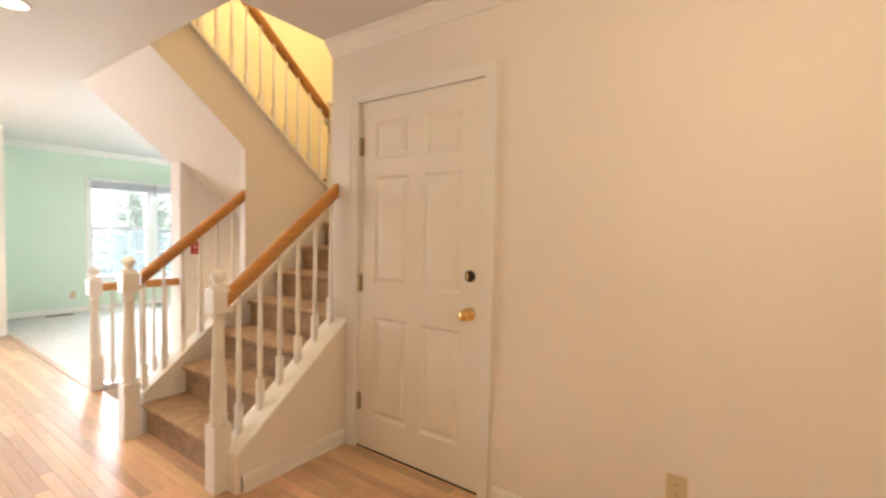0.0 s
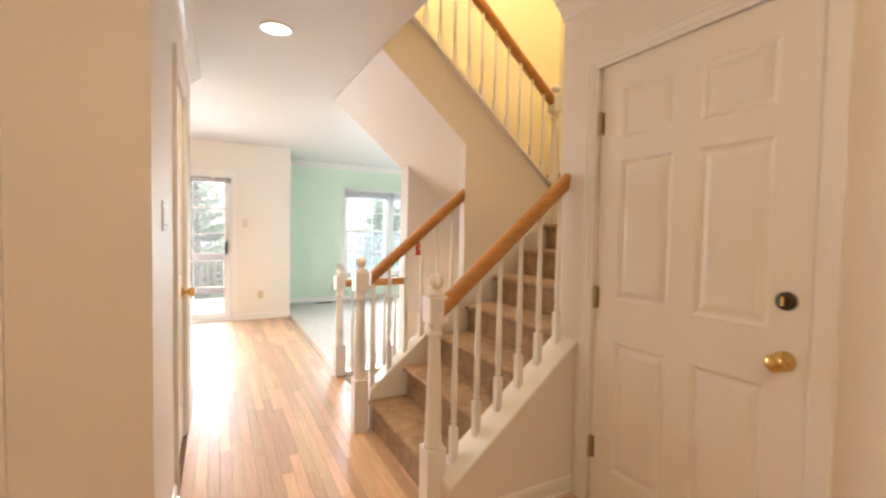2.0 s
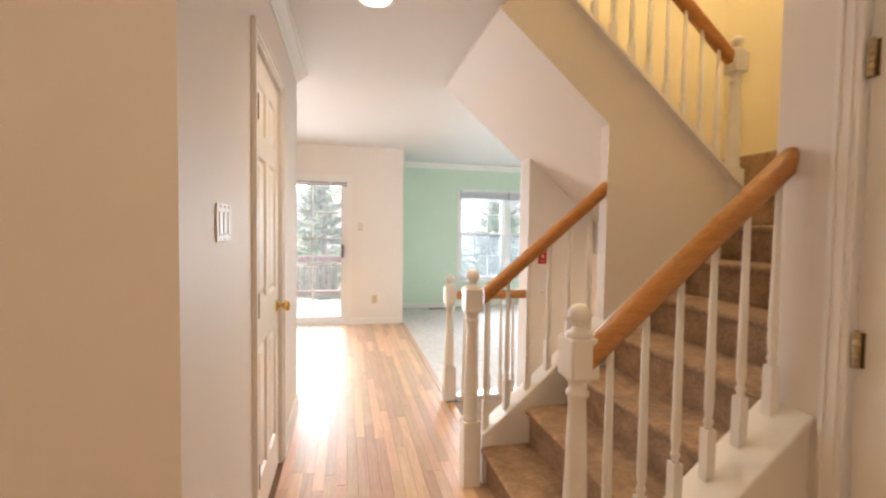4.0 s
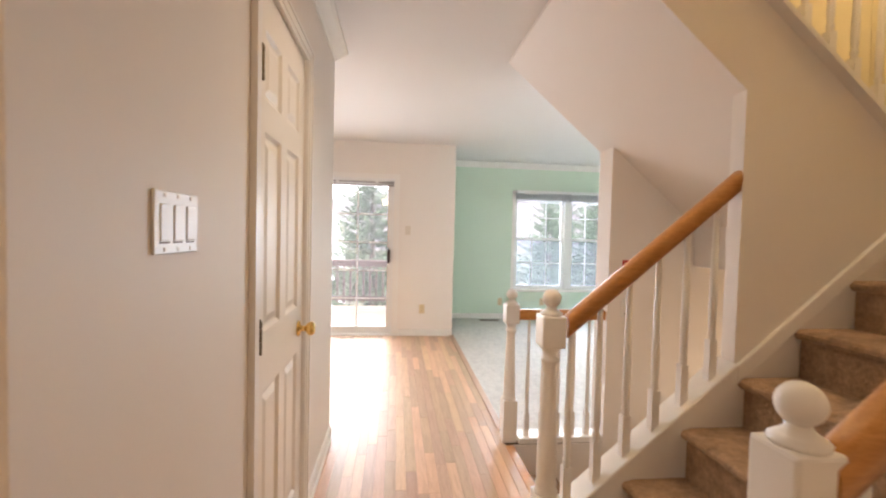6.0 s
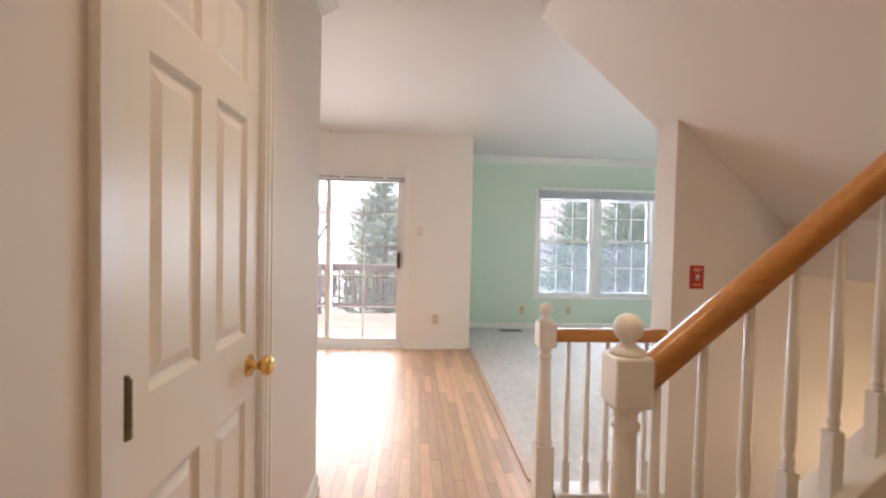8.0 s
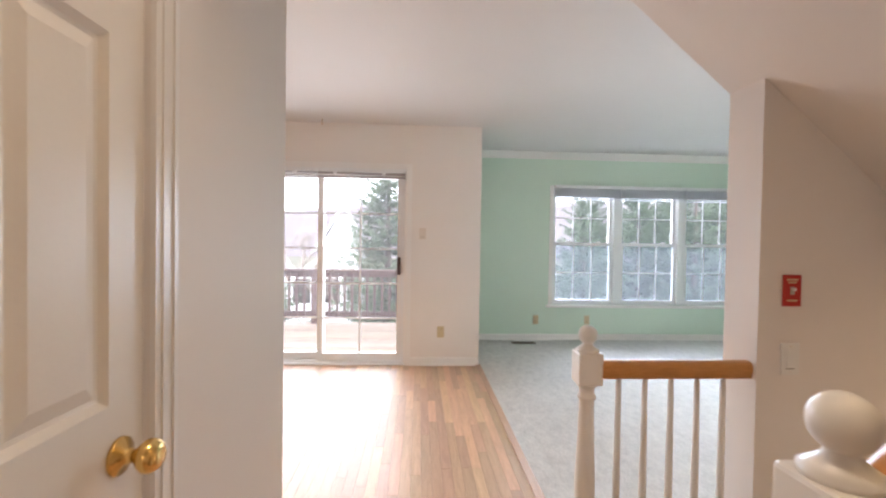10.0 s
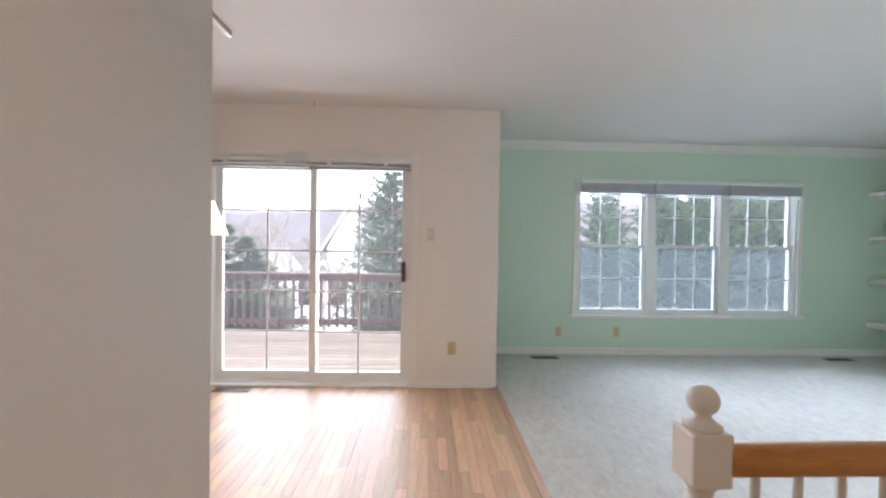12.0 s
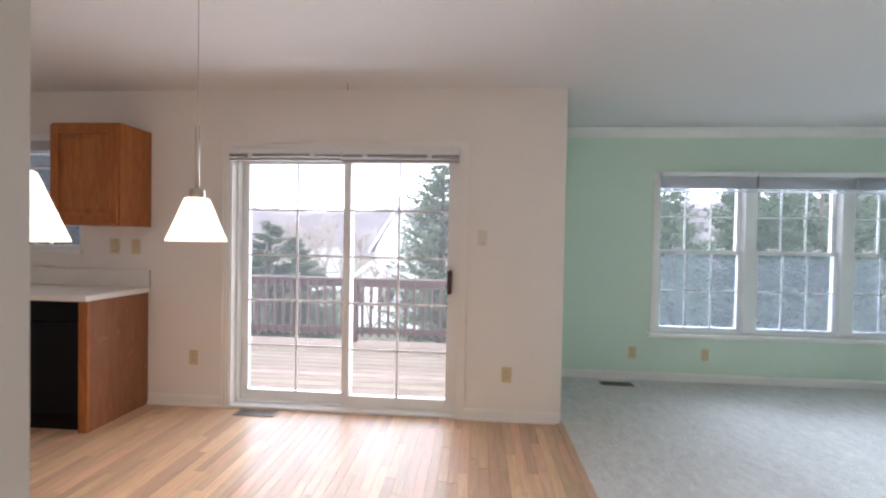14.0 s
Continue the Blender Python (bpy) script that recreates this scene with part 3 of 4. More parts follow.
def panel_door(name, w, h, label, knob_side, with_bolt=False, hinges=None):
    """A six-panel door in its own axes: x along its width, hinges at x = 0, y the face towards the viewer at y = 0, thick to +y."""
    d = thing(name, label, "door")
    bm = bmesh.new()
    st, mid = 0.115 * w / 0.82, 0.10 * w / 0.82
    pw = (w - 2 * st - mid) / 2
    cols = [(st, st + pw), (st + pw + mid, w - st)]
    rows = [(0.20, 0.79), (0.98, 1.60), (1.70, h - 0.12)]
    xs = sorted({0, w, *[c for p in cols for c in p]})
    zs = sorted({0, h, *[c for p in rows for c in p]})
    for xa, xb in zip(xs, xs[1:]):
        for za, zb in zip(zs, zs[1:]):
            if not ((xa, xb) in cols and (za, zb) in rows):
                box(bm, xa, xb, 0, 0.035, za, zb)
    bmesh.ops.remove_doubles(bm, verts=bm.verts[:], dist=1e-5)
    part("stiles", bm, DOORP, d)
    for ca, cb in cols:
        for ra, rb in rows:
            bm = bmesh.new()
            loops = []
            for inset, depth in ((0, 0.0), (0.012, 0.010), (0.02, 0.011), (0.045, 0.003), (0.048, 0.003)):
                loops.append([bm.verts.new(p) for p in ((ca + inset, depth, ra + inset), (cb - inset, depth, ra + inset), (cb - inset, depth, rb - inset), (ca + inset, depth, rb - inset))])
            for a, b in zip(loops, loops[1:]):
                for i in range(4):
                    bm.faces.new((a[i], a[(i + 1) % 4], b[(i + 1) % 4], b[i]))
            bm.faces.new(loops[-1])
            part("panel", bm, DOORP, d)
    kx = w - 0.065 if knob_side > 0 else 0.065
    bm = lathe(bmesh.new(), [(0.033, 0), (0.032, 0.006), (0.014, 0.012), (0.011, 0.03), (0.022, 0.038), (0.029, 0.048), (0.029, 0.058), (0.022, 0.068), (0.008, 0.071)], 0, 0, 0, 20)
    part("knob", turn(bm, pose(kx, 0, 0.885, 90)), BRASS, d, "polished brass knob")
    if with_bolt:
        bm = lathe(bmesh.new(), [(0.030, 0), (0.029, 0.01), (0.022, 0.016), (0.01, 0.018)], 0, 0, 0, 20)
        part("deadbolt", turn(bm, pose(kx, 0, 1.075, 90)), BRONZE, d, "dark bronze deadbolt")
        bm = boxed(kx - 0.004, kx + 0.004, -0.03, -0.016, 1.06, 1.09, 0.002)
        part("thumb_turn", bm, BRASS, d)
    for z in (0.27, 0.98, 1.78):
        hinge = part("hinge", boxed(-0.004, 0.022, -0.004, -0.0005, z - 0.05, z + 0.05, 0.001), HINGE, d, "dark worn hinge leaf")
        bm = bmesh.new()
        for k in range(5):
            c0 = z - 0.05 + 0.02 * k
            lathe(bm, [(0.0085, c0 + 0.0005), (0.0095, c0 + 0.002), (0.0095, c0 + 0.018), (0.0085, c0 + 0.0195)], 0.008, -0.012, 0, 10)
        lathe(bm, [(0.004, z + 0.049), (0.006, z + 0.052), (0.006, z + 0.055), (0.002, z + 0.057)], 0.008, -0.012, 0, 10)
        part("knuckle", bm, hinges or HINGE, hinge, "worn brass hinge knuckle")
    return d


def casing(name, a0, a1, top, label=""):
    """Door trim with a stepped profile round an opening, in the door's own axes."""
    bm = bmesh.new()
    for i, (o, y) in enumerate(((0.0, 0.010), (0.018, 0.014), (0.048, 0.018))):
        e = (0.018, 0.048, 0.062)[i]
        box(bm, a0 - e, a0 - o, -y, 0, 0, top + e)
        box(bm, a1 + o, a1 + e, -y, 0, 0, top + e)
        box(bm, a0 - o, a1 + o, -y, 0, top + o, top + e)
    return setting(name, bm, TRIM, label or "white door trim")


d = panel_door("door_1", 0.835, 2.035, "closed white six-panel entry door with brass knob", 1, True, OLDBRASS)
d.matrix_basis = pose(DX + 0.012, 2.172, 0.008, 0, 0, -90)
tagged(d, kind="structure")
c = casing("door_trim", -0.008, 0.845, 2.043)
c.matrix_basis = pose(DX, 2.172, 0, 0, 0, -90)
# Dark strip that paints the shade in the gap below the entry door.
setting("threshold", boxed(DX + 0.006, DX + 0.10, 1.3225, 2.1815, 0.0005, 0.0075, 0.002), BRONZE, "dark strip for the shaded gap under the entry door")
d = panel_door("door_2", 0.640, 2.03, "closed white six-panel closet door with brass knob", 1)
d.matrix_basis = pose(HX - 0.008, 3.101, 0.01, 0, 0, 90)
tagged(d, kind="structure")
c = casing("door_trim", -0.007, 0.648, 2.043)
c.matrix_basis = pose(HX, 3.101, 0, 0, 0, 90)

d = panel_door("door_3", 0.752, 2.03, "closed white six-panel foyer closet door", -1)
d.matrix_basis = pose(-0.658, 2.298, 0.01, 0, 0, 0)
tagged(d, kind="structure")
c = casing("door_trim", -0.007, 0.760, 2.043)
c.matrix_basis = pose(-0.658, 2.29, 0, 0, 0, 0)

# ---------- crown, baseboards ----------


def crown(bm, p, q, out, m0=0, m1=0):
    """Crown moulding under the ceiling from p to q; out points away from the wall; m0, m1: 1 for a mitre at an outer corner, -1 at an inner one."""
    prof = [(0, -0.085), (0.008, -0.085), (0.012, -0.07), (0.03, -0.055), (0.055, -0.022), (0.068, -0.015), (0.072, 0), (0, 0)]
    le = math.hypot(q[0] - p[0], q[1] - p[1])
    ax, ay = (q[0] - p[0]) / le, (q[1] - p[1]) / le
    for a, b in zip(prof, prof[1:] + prof[:1]):
        quad = []
        for (x, y), (u, v), m in ((p, a, -m0), (q, a, m1), (q, b, m1), (p, b, -m0)):
            quad.append(bm.verts.new((x + out[0] * u + ax * m * u, y + out[1] * u + ay * m * u, H - 0.002 + v)))
        bm.faces.new(quad)


def base(bm, p, q, out, h=0.085):
    prof = [(0.0, 0.0), (0.020, 0.0), (0.020, 0.015), (0.012, 0.02), (0.012, h - 0.02), (0.007, h - 0.005), (0.0, h)]
    for a, b in zip(prof, prof[1:] + prof[:1]):
        quad = []
        for (x, y), (u, v) in ((p, a), (q, a), (q, b), (p, b)):
            quad.append(bm.verts.new((x + out[0] * u, y + out[1] * u, v)))
        bm.faces.new(quad)


bm = bmesh.new()
crown(bm, (DX, -1.6), (DX, 2.42), (-1, 0))
crown(bm, (HX, 2.29), (HX, 4.562), (1, 0), 1, 1)
crown(bm, (CX, GY), (6.45, GY), (0, -1))
crown(bm, (6.45, 4.585), (6.45, GY), (-1, 0))
crown(bm, (-1.6, 2.29), (HX, 2.29), (0, -1), 0, 1)
crown(bm, (-3.6, 4.562), (HX, 4.562), (0, 1), 0, 1)
bmesh.ops.recalc_face_normals(bm, faces=bm.faces[:])
setting("crown_moulding", bm, TRIM, "white crown moulding under the ceiling")
bm = bmesh.new()
for p, q, o in (((HX, 2.29), (HX, 3.031), (1, 0)), ((HX, 3.816), (HX, 4.562), (1, 0)), ((0.17, 2.29), (HX, 2.29), (0, -1)), ((DX, -1.6), (DX, 1.24), (-1, 0)),
                ((1.575, 2.275), (DX, 2.275), (0, -1)), ((-1.55, FY), (-0.955, FY), (0, -1)), ((0.925, FY), (CX, FY), (0, -1)), ((CX, GY), (6.45, GY), (0, -1)),
                ((6.45, 4.585), (6.45, GY), (-1, 0)), ((HX - 0.5, 4.562), (HX, 4.562), (0, 1))):
    base(bm, p, q, o)
bmesh.ops.recalc_face_normals(bm, faces=bm.faces[:])
setting("baseboard", bm, TRIM, "white baseboard with quarter-round shoe")

# ---------- sliding glass door ----------
SX0, SX1, SZ = -0.895, 0.865, 1.985
slider = tagged(thing("sliding_door", "closed white sliding glass patio door with grilles", "sliding door"), kind="structure")


def ring(bm, x0, x1, z0, z1, w, y0, y1, wb=None):
    wb = wb or w
    box(bm, x0, x0 + w, y0, y1, z0, z1)
    box(bm, x1 - w, x1, y0, y1, z0, z1)
    box(bm, x0 + w, x1 - w, y0, y1, z1 - w, z1)
    box(bm, x0 + w, x1 - w, y0, y1, z0, z0 + wb)
    return bm


part("frame", ring(bmesh.new(), SX0, SX1, 0.0, SZ, 0.03, FY + 0.065, FY + 0.165), VINYL, slider, "white vinyl frame")
for x0, x1, y0 in ((SX0 + 0.03, 0.03, FY + 0.12), (-0.03, SX1 - 0.03, FY + 0.075)):
    p = part("sash", ring(bmesh.new(), x0, x1, 0.03, SZ - 0.03, 0.055, y0, y0 + 0.04, 0.075), VINYL, slider, "white sliding sash")
    g = part("pane", boxed(x0 + 0.055, x1 - 0.055, y0 + 0.018, y0 + 0.022, 0.105, SZ - 0.085), PANE, p)
    g.visible_shadow = False
    xm = (x0 + x1) / 2
    part("muntin", boxed(xm - 0.008, xm + 0.008, y0 + 0.008, y0 + 0.016, 0.105, SZ - 0.085), VINYL, p)
    for k in range(1, 5):
        z = 0.105 + (SZ - 0.19) * k / 5
        part("muntin", boxed(x0 + 0.055, x1 - 0.055, y0 + 0.009, y0 + 0.017, z - 0.008, z + 0.008), VINYL, p)
bm = boxed(SX1 - 0.085, SX1 - 0.05, FY + 0.028, FY + 0.074, 0.92, 1.10, 0.008)
part("handle", bm, DECKRAIL, slider, "brown wooden pull handle")
bm = bmesh.new()
for i, (o, y) in enumerate(((0.0, 0.010), (0.018, 0.014), (0.048, 0.018))):
    e = (0.018, 0.048, 0.06)[i]
    box(bm, SX0 - e, SX0 - o, FY - y, FY, 0, SZ + e)
    box(bm, SX1 + o, SX1 + e, FY - y, FY, 0, SZ + e)
    box(bm, SX0 - o, SX1 + o, FY - y, FY, SZ + o, SZ + e)
setting("door_trim", bm, TRIM, "white trim of the patio door")
part("threshold", boxed(SX0 + 0.002, SX1 - 0.002, FY - 0.012, FY + 0.064, 0.0015, 0.022, 0.005), VINYL, slider, "white metal threshold track")
for x0, x1 in ((SX0 + 0.001, SX0 + 0.011), (SX1 - 0.011, SX1 - 0.001)):
    part("jamb_liner", boxed(x0, x1, FY + 0.001, FY + 0.0645, 0.023, SZ - 0.002), TRIM, slider, "white jamb liner")


def blind(name, x0, x1, y, top, drop, mat, label, skew=0.0):
    """A raised horizontal blind: head rail, a stack of slats and a bottom rail."""
    t = thing(name, label, "blind", "raised blinds")
    part("head_rail", boxed(x0, x1, y - (0.045 if mat is BLINDD else 0.056), y, top - (0.035 if mat is BLINDD else 0.045), top, 0.002), VINYL, t)
    if mat is BLINDD:
        for f in (0.2, 0.75):
            xc = x0 + (x1 - x0) * f
            part("bracket", boxed(xc - 0.018, xc + 0.018, y - 0.052, y - 0.046, top - 0.062, top - 0.03, 0.002), VINYL, t)
    n = max(4, int(drop / 0.0062))
    for i in range(n):
        z = top - 0.04 - (drop - 0.02) * (i + 1) / n
        s = skew * (i + 1) / n
        bm = boxed(x0 + 0.006, x1 - 0.006, y - 0.046 + 0.002 * (i % 2), y - 0.006, z - 0.0024, z + 0.0024)
        for v in bm.verts:
            v.co.z -= s * (v.co.x - x0) / (x1 - x0)
        part("slat", bm, mat, t)
    z = top - 0.04 - drop
    part("bottom_rail", boxed(x0 + 0.004, x1 - 0.004, y - 0.043, y - 0.006, z - 0.012 - skew, z + 0.002 - skew * 0.5, 0.002), mat, t)
    return t


blind("window_blind", SX0 + 0.005, -0.02, FY - 0.0, SZ + 0.0, 0.03, BLINDD, "raised blind above the patio door, its shade put into the colour")
blind("window_blind", -0.015, SX1 - 0.005, FY - 0.0, SZ + 0.0, 0.032, BLINDD, "raised blind hanging slightly crooked, its shade put into the colour", 0.012)

# ---------- three-part window ----------
WX0, WX1, WZ0, WZ1 = 2.735, 5.345, 0.47, 1.985
window = tagged(thing("window_1", "white triple double-hung window with grilles", "window"), kind="structure")
part("window_frame", ring(bmesh.new(), WX0, WX1, WZ0, WZ1, 0.02, GY + 0.02, GY + 0.14), VINYL, window)
bay = (WX1 - WX0) / 3
for k in (1, 2):
    x = WX0 + bay * k
    part("mullion", boxed(x - 0.055, x + 0.055, GY + 0.012, GY + 0.14, WZ0 + 0.02, WZ1 - 0.02, 0.004), VINYL, window)
for k in range(3):
    x0 = WX0 + bay * k + (0.02 if k == 0 else 0.055)
    x1 = WX0 + bay * (k + 1) - (0.02 if k == 2 else 0.055)
    zm = 1.26
    for z0, z1, y0, mat in ((zm - 0.02, WZ1 - 0.02, GY + 0.085, HAZY), (WZ0 + 0.02, zm + 0.02, GY + 0.045, SCREEN)):
        s = part("sash", ring(bmesh.new(), x0, x1, z0, z1, 0.038, y0, y0 + 0.035), VINYL, window)
        g = part("pane", boxed(x0 + 0.038, x1 - 0.038, y0 + 0.016, y0 + 0.02, z0 + 0.038, z1 - 0.038), mat, s)
        g.visible_shadow = False
        for j in (1, 2):
            xm = x0 + 0.038 + (x1 - x0 - 0.076) * j / 3
            part("muntin", boxed(xm - 0.007, xm + 0.007, y0 + 0.006, y0 + 0.014, z0 + 0.038, z1 - 0.038), VINYL, s)
        z = (z0 + z1) / 2
        part("muntin", boxed(x0 + 0.038, x1 - 0.038, y0 + 0.007, y0 + 0.015, z - 0.007, z + 0.007), VINYL, s)
    for f in (0.24, 0.76):
        xl = x0 + (x1 - x0) * f
        lock = bmesh.new()
        box(lock, xl - 0.03, xl + 0.03, GY + 0.050, GY + 0.078, zm + 0.0205, zm + 0.030)
        box(lock, xl - 0.012, xl + 0.028, GY + 0.046, GY + 0.060, zm + 0.0302, zm + 0.044)
        part("sash_lock", lock, VINYL, window, "white sash lock")
    blind("window_blind", WX0 + bay * k + 0.002, WX0 + bay * (k + 1) - 0.002, GY - 0.0175, WZ1 + 0.034, 0.135, BLIND, "raised pale grey blind at the window top")
bm = bmesh.new()
box(bm, WX0 - 0.045, WX0, GY - 0.016, GY, WZ0, WZ1 + 0.03)
box(bm, WX1, WX1 + 0.045, GY - 0.016, GY, WZ0, WZ1 + 0.03)
box(bm, WX0, WX1, GY - 0.016, GY, WZ1, WZ1 + 0.03)
part("casing", bm, TRIM, window)
part("window_sill", boxed(WX0 - 0.075, WX1 + 0.075, GY - 0.05, GY + 0.03, WZ0 - 0.035, WZ0 - 0.002, 0.006), TRIM, window, "white window sill")

# kitchen window
kw = tagged(thing("window_2", "small white kitchen window over the counter", "window"), kind="structure")
s = part("window_frame", ring(bmesh.new(), -3.0, -2.13, 1.20, 2.07, 0.03, FY + 0.03, FY + 0.13), VINYL, kw)
part("window_sill", boxed(-3.03, -2.10, FY - 0.03, FY + 0.029, 1.165, 1.198, 0.005), TRIM, kw, "white window sill")
part("sash_bar", boxed(-2.97, -2.16, FY + 0.06, FY + 0.10, 1.61, 1.66), VINYL, kw)
g = part("pane", boxed(-2.97, -2.16, FY + 0.078, FY + 0.082, 1.23, 2.04), PANE, kw)
g.visible_shadow = False
for x in (-2.71, -2.45):
    part("muntin", boxed(x - 0.008, x + 0.008, FY + 0.066, FY + 0.075, 1.23, 2.04), VINYL, kw)
for z in (1.42, 1.85):
    part("muntin", boxed(-2.97, -2.16, FY + 0.067, FY + 0.0755, z - 0.008, z + 0.008), VINYL, kw)
blind("window_blind", -2.99, -2.16, FY + 0.0, 2.09, 0.10, BLIND, "raised grey blind at the kitchen window")

# ---------- kitchen ----------
KX = -1.555


def raised_panel(x0, x1, z0, z1, front, back):
    """A cabinet door's panel: a sunk edge that slopes up to a raised field."""
    bm = bmesh.new()
    rings = []
    for inset, y in ((0.0, back), (0.0, front + 0.011), (0.012, front + 0.011), (0.045, front + 0.003), (0.05, front + 0.003)):
        rings.append([bm.verts.new(p) for p in ((x0 + inset, y, z0 + inset), (x1 - inset, y, z0 + inset), (x1 - inset, y, z1 - inset), (x0 + inset, y, z1 - inset))])
    for a, b in zip(rings, rings[1:]):
        for i in range(4):
            bm.faces.new((a[i], a[(i + 1) % 4], b[(i + 1) % 4], b[i]))
    bm.faces.new(rings[0][::-1])
    bm.faces.new(rings[-1])
    bmesh.ops.recalc_face_normals(bm, faces=bm.faces[:])
    return bm


cab = thing("wall_cabinet", "honey oak wall cabinet with one panelled door", "cabinet")
part("body", boxed(-2.06, KX + 0.02, FY - 0.30, FY - 0.004, 1.385, 2.115, 0.002), CABINET, cab)
door = part("door", ring(bmesh.new(), -2.05, KX + 0.008, 1.40, 2.10, 0.06, FY - 0.322, FY - 0.302), CABINET, cab)
part("door_panel", raised_panel(-1.989, KX - 0.053, 1.461, 2.039, FY - 0.322, FY - 0.304), CABINET, door)
basec = thing("base_cabinet", "worn brown base cabinet end panel beside the dishwasher", "cabinet")
part("end_panel", boxed(KX - 0.02, KX, FY - 0.52, FY - 0.004, 0, 0.875), CABSIDE, basec, "scuffed brown end panel")
part("face_stile", boxed(KX - 0.06, KX + 0.003, FY - 0.542, FY - 0.521, 0, 0.875, 0.002), CABINET, basec, "oak face stile")
dish = thing("dishwasher", "black dishwasher under the white counter", "dishwasher")
part("tub", boxed(-2.20, KX - 0.065, FY - 0.50, FY - 0.02, 0.0, 0.87), BLACK, dish)
part("door", boxed(-2.195, KX - 0.068, FY - 0.532, FY - 0.502, 0.11, 0.73, 0.004), BLACK, dish)
part("control_panel", boxed(-2.195, KX - 0.068, FY - 0.536, FY - 0.502, 0.74, 0.868, 0.004), BLACK, dish)
part("toe_kick", boxed(-2.195, KX - 0.068, FY - 0.48, FY - 0.46, 0.0, 0.10), BLACK, dish)
b2 = thing("base_cabinet", "honey oak base cabinet under the kitchen window", "cabinet")
part("body", boxed(-3.59, -2.205, FY - 0.50, FY - 0.004, 0.1, 0.875), CABSIDE, b2)
for x in (-3.58, -2.89):
    q = part("door", ring(bmesh.new(), x, x + 0.67, 0.13, 0.85, 0.06, FY - 0.522, FY - 0.502), CABINET, b2)
    part("door_panel", raised_panel(x + 0.061, x + 0.609, 0.191, 0.789, FY - 0.522, FY - 0.504), CABINET, q)
top = thing("worktop", "white laminate kitchen worktop with a low backsplash", "worktop")
part("slab", boxed(-3.6, KX + 0.02, FY - 0.575, FY - 0.004, 0.878, 0.918, 0.006), COUNTER, top)
part("backsplash", boxed(-3.6, KX + 0.02, FY - 0.025, FY - 0.004, 0.918, 1.05, 0.004), COUNTER, top)

# ---------- wall shelves ----------
for z in (0.38, 0.89, 1.40, 1.92):
    s = thing("wall_shelf", "white floating wall shelf on the green wall", "shelf", "wall shelves")
    part("board", boxed(6.20, 6.449, 7.40, GY - 0.002, z - 0.02, z + 0.02, 0.003), TRIM, s)
    part("cleat", boxed(6.22, 6.449, GY - 0.022, GY - 0.003, z - 0.055, z - 0.0205), TRIM, s)
setting("carpet_edge", boxed(CX - 0.03, CX + 0.02, 4.60, FY - 0.002, 0.0005, 0.012, 0.004), FLOORW, "oak edge strip between boards and carpet")

# ---------- lamps ----------


def pendant(y):
    t = thing("pendant_lamp", "lit opal glass cone pendant lamp with nickel stem", "pendant lamp", "pendant lamps on the track")
    t.location = (-0.14, y, 0)
    bm = lathe(bmesh.new(), [(0.042, 1.476), (0.047, 1.471), (0.112, 1.302), (0.110, 1.301), (0.045, 1.468), (0.02, 1.472)], 0, 0, 0, 32)
    part("shade", bm, SHADE, t, "glowing opal glass shade")
    part("cap", lathe(bmesh.new(), [(0.026, 1.468), (0.028, 1.473), (0.028, 1.510), (0.024, 1.515), (0.009, 1.517)], 0, 0, 0, 20), STEEL, t)
    part("stem", lathe(bmesh.new(), [(0.008, 1.515), (0.008, 1.77), (0.004, 1.775)], 0, 0, 0, 10), STEEL, t)
    part("cable", lathe(bmesh.new(), [(0.0018, 1.77), (0.0018, 2.405)], 0, 0, 0, 6), STEEL, t)
    bulb("pendant_bulb", (-0.14, y, 1.34), 0.03, 4.0, (1.0, 0.72, 0.42))
    return t


pendant(5.80)
pendant(5.095)
tr = thing("light_track", "thin nickel ceiling track for the pendants", "light track")
part("rail", boxed(-0.13, -0.10, 4.85, 6.01, 2.405, H - 0.001, 0.003), STEEL, tr)
hk = thing("ceiling_hook", "small brass ceiling hook", "hook")
part("hook", turn(lathe(bmesh.new(), [(0.006, 0), (0.004, -0.01), (0.003, -0.04), (0.006, -0.045), (0.001, -0.05)], 0, 0, 0, 8), pose(0.045, 7.2, 2.4395)), BRASS, hk)
can = thing("recessed_light", "lit recessed ceiling can light with white ring", "ceiling light")
can.location = (0.985, 3.44, 0)
part("trim_ring", lathe(bmesh.new(), [(0.095, 2.4395), (0.094, 2.434), (0.080, 2.431), (0.078, 2.4385)], 0, 0, 0, 32), TRIM, can)
part("lens", lathe(bmesh.new(), [(0.078, 2.439), (0.078, 2.4355), (0.02, 2.434)], 0, 0, 0, 32), LENS, can)
fl = thing("ceiling_light", "round opal glass ceiling light", "ceiling light")
fl.location = (0.55, 0.1, 0)
part("base_plate", lathe(bmesh.new(), [(0.17, 2.4395), (0.17, 2.41), (0.15, 2.405)], 0, 0, 0, 28), BRASS, fl)
part("bowl", lathe(bmesh.new(), [(0.16, 2.404), (0.15, 2.36), (0.10, 2.31), (0.03, 2.29)], 0, 0, 0, 28), SHADE, fl)

# ---------- outlets, switches, registers ----------


